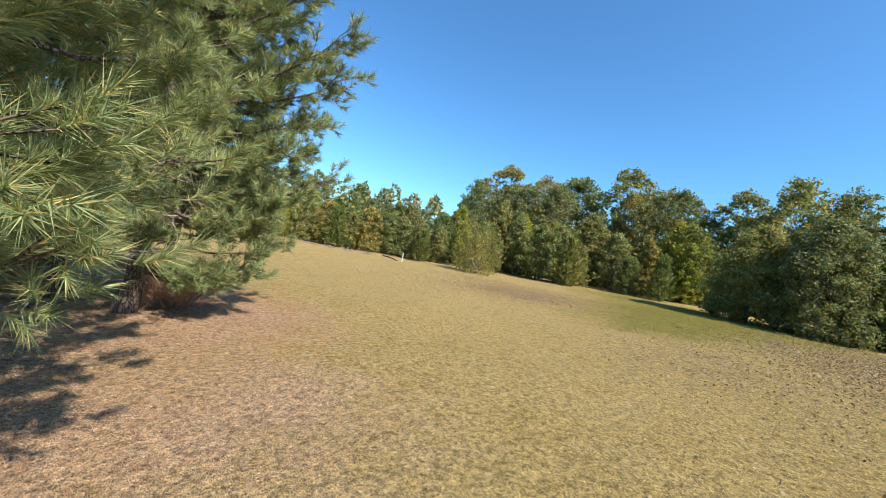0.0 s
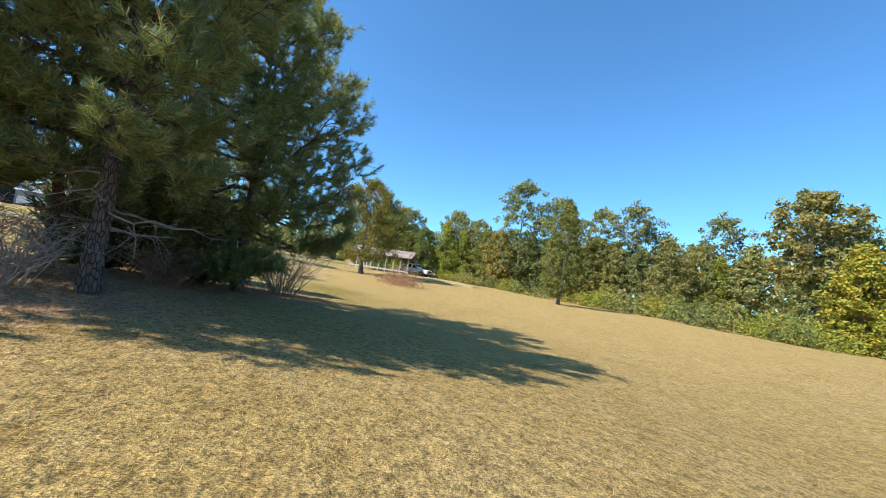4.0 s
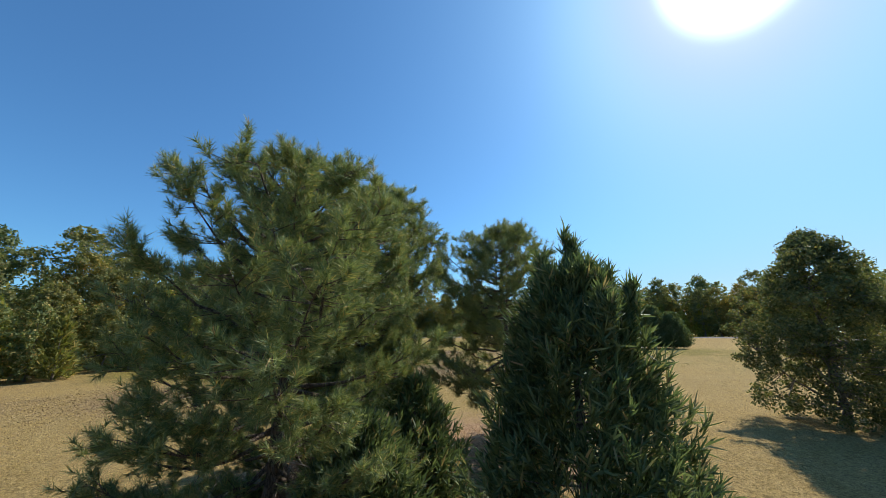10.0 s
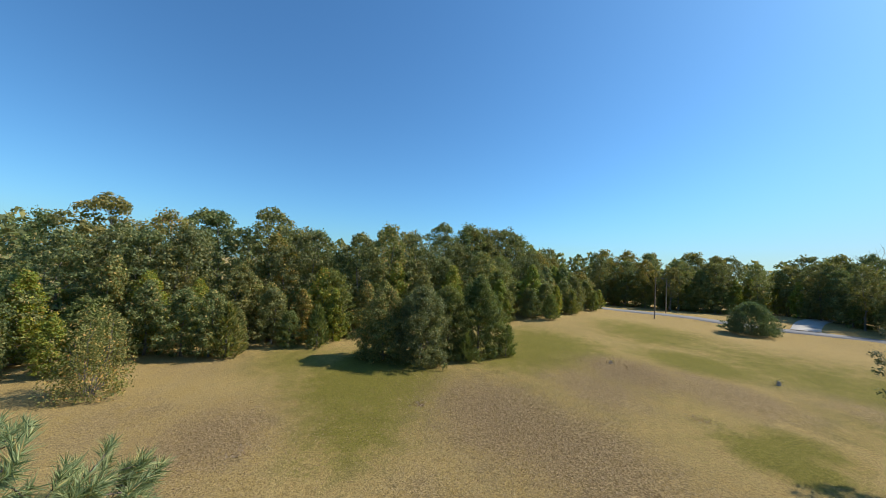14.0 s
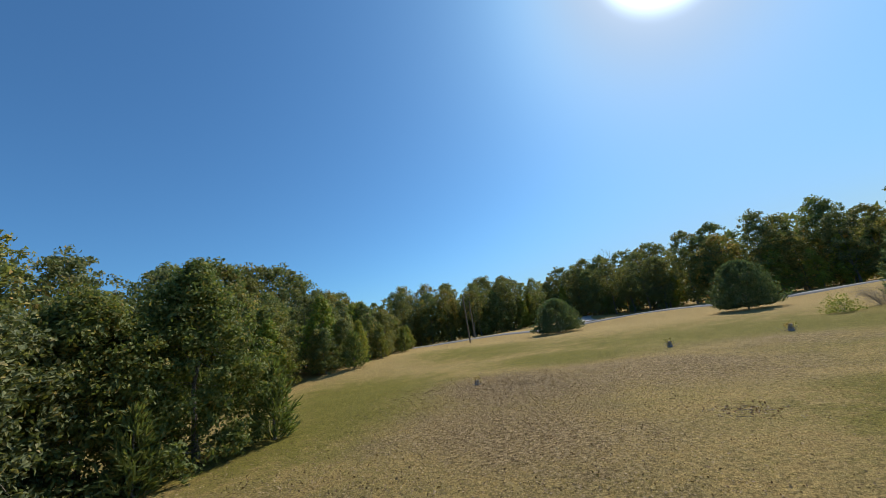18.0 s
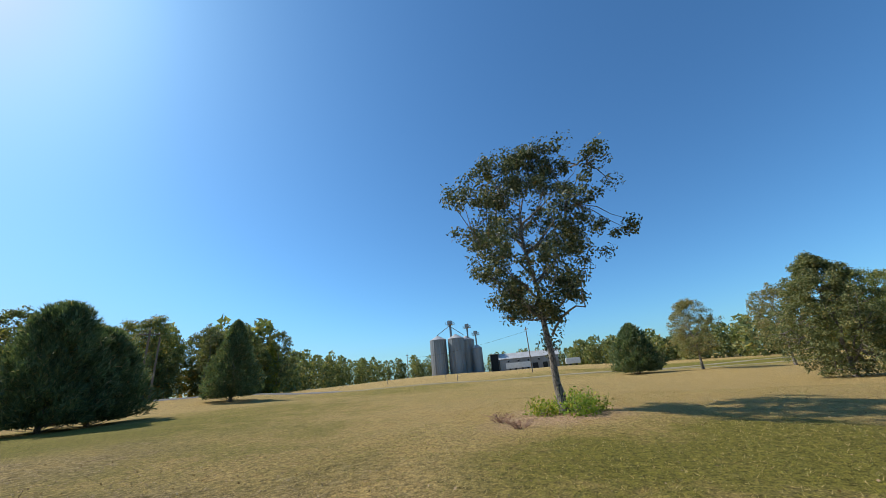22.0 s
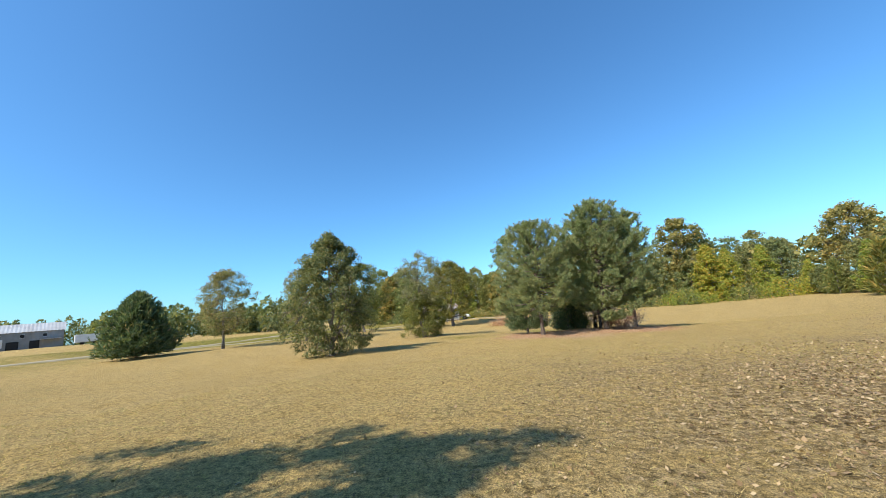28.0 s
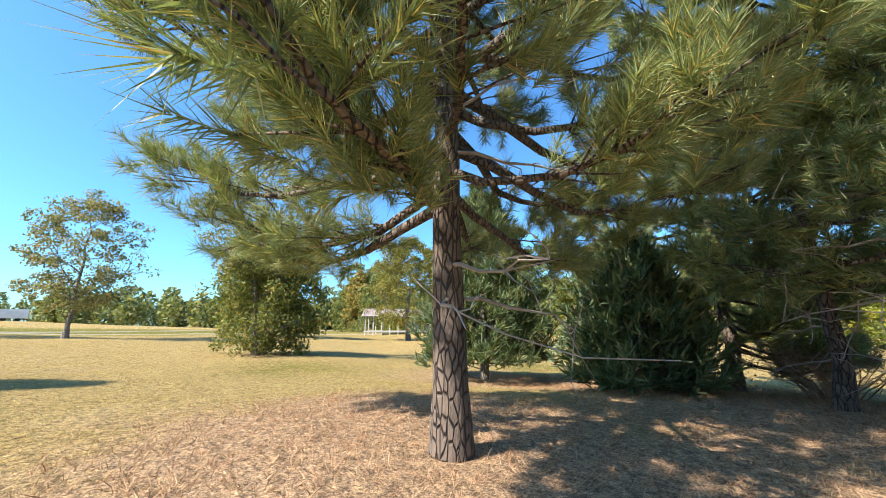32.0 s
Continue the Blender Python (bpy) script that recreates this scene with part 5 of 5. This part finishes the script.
    return ob


pickup(43.6, -27.7, -138, WHITE, "white crew-cab pickup truck parked by the barn")
pickup(-71, 114, 70, WHITE, "white vehicle parked on the driveway")

g = R(120)
pile = thing("brush_heap", "heap of reddish dry cut branches", "brush heap", 22.3, -19.6)
so = Soup()
for k in range(420):
    a = g.normal(size=3) * np.array([1.3, 1.0, 0])
    a[2] = abs(g.normal()) * 0.75 * max(0, 1 - (a[0] / 2.4) ** 2)
    d = g.normal(size=3) * np.array([0.6, 0.6, 0.4])
    tube(so, bent(g, a, a + d, 4, 0.25), np.linspace(0.014, 0.004, 4), 3)
part("brushwood", so, BRUSH, pile)
lv = Soup()
c = g.normal(size=(2600, 3)) * np.array([1.15, 0.9, 0.55])
c[:, 2] = np.abs(c[:, 2]) * np.clip(1 - (c[:, 0] / 2.6) ** 2, 0.05, 1)
leaves(lv, g, c, 0.12, 0.06)
tagged(part("dead_foliage", lv, STRAW, pile), kind="stuff")


def house():
    ob = thing("house", "low brick house with shallow grey roof", "house", -80, 126, turn=20)
    L, D, H = 15, 8, 2.6
    for n, (x0, y0, x1, y1) in enumerate(((-L / 2, -D / 2, L / 2, -D / 2 + 0.25), (-L / 2, D / 2 - 0.25, L / 2, D / 2), (-L / 2, -D / 2, -L / 2 + 0.25, D / 2), (L / 2 - 0.25, -D / 2, L / 2, D / 2))):
        part("wall", box(Soup(), x0, y0, 0, x1, y1, H), BRICK, ob)
    r = Soup().add([(-L / 2 - 0.6, -D / 2 - 0.6, H), (L / 2 + 0.6, -D / 2 - 0.6, H), (L / 2 + 0.6, 0, H + 1.3), (-L / 2 - 0.6, 0, H + 1.3), (L / 2 + 0.6, D / 2 + 0.6, H), (-L / 2 - 0.6, D / 2 + 0.6, H)], [(0, 1, 2, 3), (3, 2, 4, 5)])
    part("roof", r, ROOF_SHEET, ob)
    part("fascia", box(Soup(), -L / 2 - 0.6, -D / 2 - 0.64, H - 0.2, L / 2 + 0.6, -D / 2 - 0.6, H + 0.02), WHITE, ob)
    for a in (-5.5, -2.2, 3.6, 6.0):
        w = part("window", box(Soup(), a - 0.55, -D / 2 - 0.03, 1.0, a + 0.55, -D / 2 + 0.02, 2.2), GLASS, ob)
        for z in (0.93, 2.2):
            part("frame", box(Soup(), a - 0.62, -D / 2 - 0.06, z, a + 0.62, -D / 2 - 0.02, z + 0.07), WHITE, w)
    part("door", bevelled(0.3, -D / 2 - 0.05, 0.0, 1.25, -D / 2 + 0.02, 2.05, 0.01), WHITE, ob)
    return ob


house()
# bare tree by the driveway
bare = thing("bare_tree", "large half-bare tree by the driveway", "tree", -66.4, 113)
so, g = Soup(), R(130)


def fork_limb(p, d, le, r, depth):
    e = p + d * le
    tube(so, bent(g, p, e, 5, 0.14), np.linspace(r, r * 0.6, 5), 5 if depth < 3 else 3)
    if depth == 5:
        return
    for k in range(3 if depth < 2 else 2):
        fork_limb(e, unit(d + g.normal(size=3) * 0.5 + np.array([0, 0, 0.18])), le * g.uniform(0.62, 0.85), r * 0.58, depth + 1)


fork_limb(np.zeros(3), np.array([0, 0, 1.0]), 5.6, 0.42, 0)
part("trunk", so, TWIG, bare, "pale bare trunk and limbs")
# stumps with sprouts and dry scraps on the lawn
for k, (x, y, h) in enumerate(((-30.9, 41.8, 0.42), (-38.7, 27.9, 0.3), (-24.1, 46.0, 0.5))):
    st = thing("stump", "small cut stump with dry sprouts", "stump", x, y, group="stumps on the lawn")
    so = Soup()
    rr = R(140 + k)
    tube(so, bent(rr, (0, 0, -0.1), (0.03, 0.02, h), 5, 0.06), (0.24, 0.2, 0.16, 0.15, 0.14), 9)
    part("wood", so, TWIG, st)
    so = Soup()
    for m in range(26):
        a = rr.normal(size=3) * np.array([0.14, 0.14, 0])
        tube(so, bent(rr, a, a + rr.normal(size=3) * np.array([0.28, 0.28, 0.1]) + np.array([0, 0, 0.3]), 4, 0.2), np.linspace(0.008, 0.003, 4), 3)
    part("brushwood", so, TWIG, st)
    lv = Soup()
    leaves(lv, rr, rr.normal(size=(90, 3)) * np.array([0.22, 0.22, 0.12]) + np.array([0, 0, h * 0.9]), 0.12, 0.06, 0.4)
    tagged(part("foliage", lv, GRASS_BLADE, st), kind="stuff")
for k, (x, y, r) in enumerate(((-24.0, 25.2, 0.7), (-23, -7.4, 0.6), (-29, 4, 0.5))):
    sc = thing("dry_scraps", "scatter of pale dry twigs and leaves on the lawn", "debris", x, y, group="dry scraps")
    so, rr = Soup(), R(150 + k)
    for m in range(50):
        a = rr.normal(size=3) * np.array([r, r * 0.6, 0]) + np.array([0, 0, 0.03])
        tube(so, bent(rr, a, a + rr.normal(size=3) * np.array([0.16, 0.16, 0.07]), 3, 0.2), (0.008, 0.006, 0.003), 3)
    tagged(part("brushwood", so, TWIG, sc), kind="stuff")
    lv = Soup()
    c = rr.normal(size=(160, 3)) * np.array([r, r * 0.6, 0.02]) + np.array([0, 0, 0.03])
    leaves(lv, rr, c, 0.09, 0.05)
    tagged(part("leaf_litter", lv, STRAW, sc), kind="stuff")


def tube_post(h, r=0.08):
    so = Soup()
    tube(so, [(0, 0, -0.2), (0, 0, h - 0.03), (0, 0, h)], (r, r, r * 0.8), 8)
    return so


for x, y in ((59.9, 65.4), (48.4, 57.8), (54.8, 79.0)):
    fp = thing("fence_post", "weathered wooden fence post beside the lane", "post", x, y, group="posts along the lane")
    part("post", tube_post(1.3), OLD_WOOD, fp)
post = thing("marker_post", "short white marker post at the wood's edge", "post", -26.4, -27.2)
part("post", tube_post(1.0, 0.05), WHITE, post)

log = thing("fallen_log", "grey fallen log along the wood's edge", "log", -26.6, -30.0)
so = Soup()
tube(so, bent(R(170), (-1.3, -3.4, 0.12), (0.7, 2.6, 0.14), 8, 0.04), np.linspace(0.11, 0.07, 8), 9)
part("wood", so, GREY_BARK, log)
for k, (x, y) in enumerate(((-21.4, -41.0), (-23.2, -39.4), (-25.0, -37.6), (-26.9, -35.7))):
    sc = thing("brush_pile", "low bank of pale cut brush and earth", "brush pile", x, y, group="brush along the wood")
    so, rr = Soup(), R(171 + k)
    for q in range(70):
        a = rr.normal(size=3) * np.array([0.35, 0.8, 0]) + np.array([0, 0, abs(rr.normal()) * 0.08])
        tube(so, bent(rr, a, a + rr.normal(size=3) * np.array([0.4, 0.5, 0.14]), 3, 0.2), (0.02, 0.014, 0.005), 3)
    tagged(part("brushwood", so, OLD_WOOD, sc), kind="stuff")


# ---- grass and litter ----
def grass(name, label, rng, x0, y0, x1, y1, density, h, material, keep=None, blades=4, wide=0.007):
    n = int((x1 - x0) * (y1 - y0) * density)
    x, y = rng.uniform(x0, x1, n), rng.uniform(y0, y1, n)
    if keep is not None:
        k = keep(x, y, rng)
        x, y = x[k], y[k]
    n = len(x)
    b = np.repeat(np.stack([x, y, ground_zs(x, y)], 1), blades, 0) + rng.normal(size=(n * blades, 3)) * np.array([0.03, 0.03, 0])
    d = unit(np.stack([rng.normal(size=n * blades) * 0.75, rng.normal(size=n * blades) * 0.75, np.full(n * blades, 0.7)], 1))
    s = unit(np.cross(d, rng.normal(size=(n * blades, 3))))
    le = h * rng.uniform(0.4, 1.2, (n * blades, 1))
    v = np.stack([b - s * wide / 2, b + s * wide / 2, b + d * le], 1)
    tagged(new(name, Soup().add(v.reshape(-1, 3), np.arange(n * blades * 3).reshape(-1, 3)).mesh(name, material)), label, name, kind="stuff")


def off_litter(x, y, rng):
    d = np.minimum(np.hypot(x, y + 0.4) / 3.4, np.minimum(np.hypot(x + 2.6, y + 4.8) / 4.4, np.hypot(x - 3, y + 8) / 3.6))
    return d + rng.normal(size=len(x)) * 0.12 > 1.0


def on_litter(x, y, rng):
    return ~off_litter(x, y, rng)


grass("grass", "short dry tan lawn grass", R(160), -15, -24, 12, 8, 45, 0.05, GRASS_BLADE, off_litter, 3, 0.007)
grass("grass", "short dry tan lawn grass", R(161), -34, 4, -3, 34, 42, 0.06, GRASS_BLADE, None, 3, 0.008)


def leaf_litter(label, rng, x, y, rx, ry, n, size):
    """Dry fallen leaves lying loose on the mown grass, thinning out from the middle."""
    px, py = x + rng.normal(size=n) * rx * 0.6, y + rng.normal(size=n) * ry * 0.6
    c = np.stack([px, py, ground_zs(px, py) + 0.02], 1)
    d = unit(rng.normal(size=(n, 3)) * np.array([1, 1, 0.45]))
    e = unit(np.cross(d, rng.normal(size=(n, 3)) * np.array([0.5, 0.5, 0]) + np.array([0, 0, 1.0])))
    le, wi = size * rng.uniform(0.5, 1.2, (n, 1)), size * rng.uniform(0.4, 0.8, (n, 1))
    v = np.stack([c - d * le, c + e * wi, c + d * le, c - e * wi], 1)
    so = Soup().add(v.reshape(-1, 3), np.arange(n * 4).reshape(-1, 4))
    tagged(new("leaf_litter", so.mesh("leaf_litter", FALLEN_LEAF)), label, "fallen leaves", kind="stuff")


for k, (x, y, rx, ry, n, size) in enumerate(((-27, 9, 11, 7, 26000, 0.045), (-20, 13, 8, 6, 18000, 0.028), (-32, 23, 7, 8, 18000, 0.03), (-28, 36, 8, 4, 8000, 0.024), (-25, -10, 8, 7, 14000, 0.045), (-37, 28, 6, 5, 8000, 0.045))):
    leaf_litter("brown dry leaves scattered over the lawn", R(180 + k), x, y, rx, ry, n, size)
grass("pine_straw", "fallen brown pine straw and dry stalks", R(162), -8, -13, 8, 5, 110, 0.1, STRAW, on_litter, 4, 0.006)
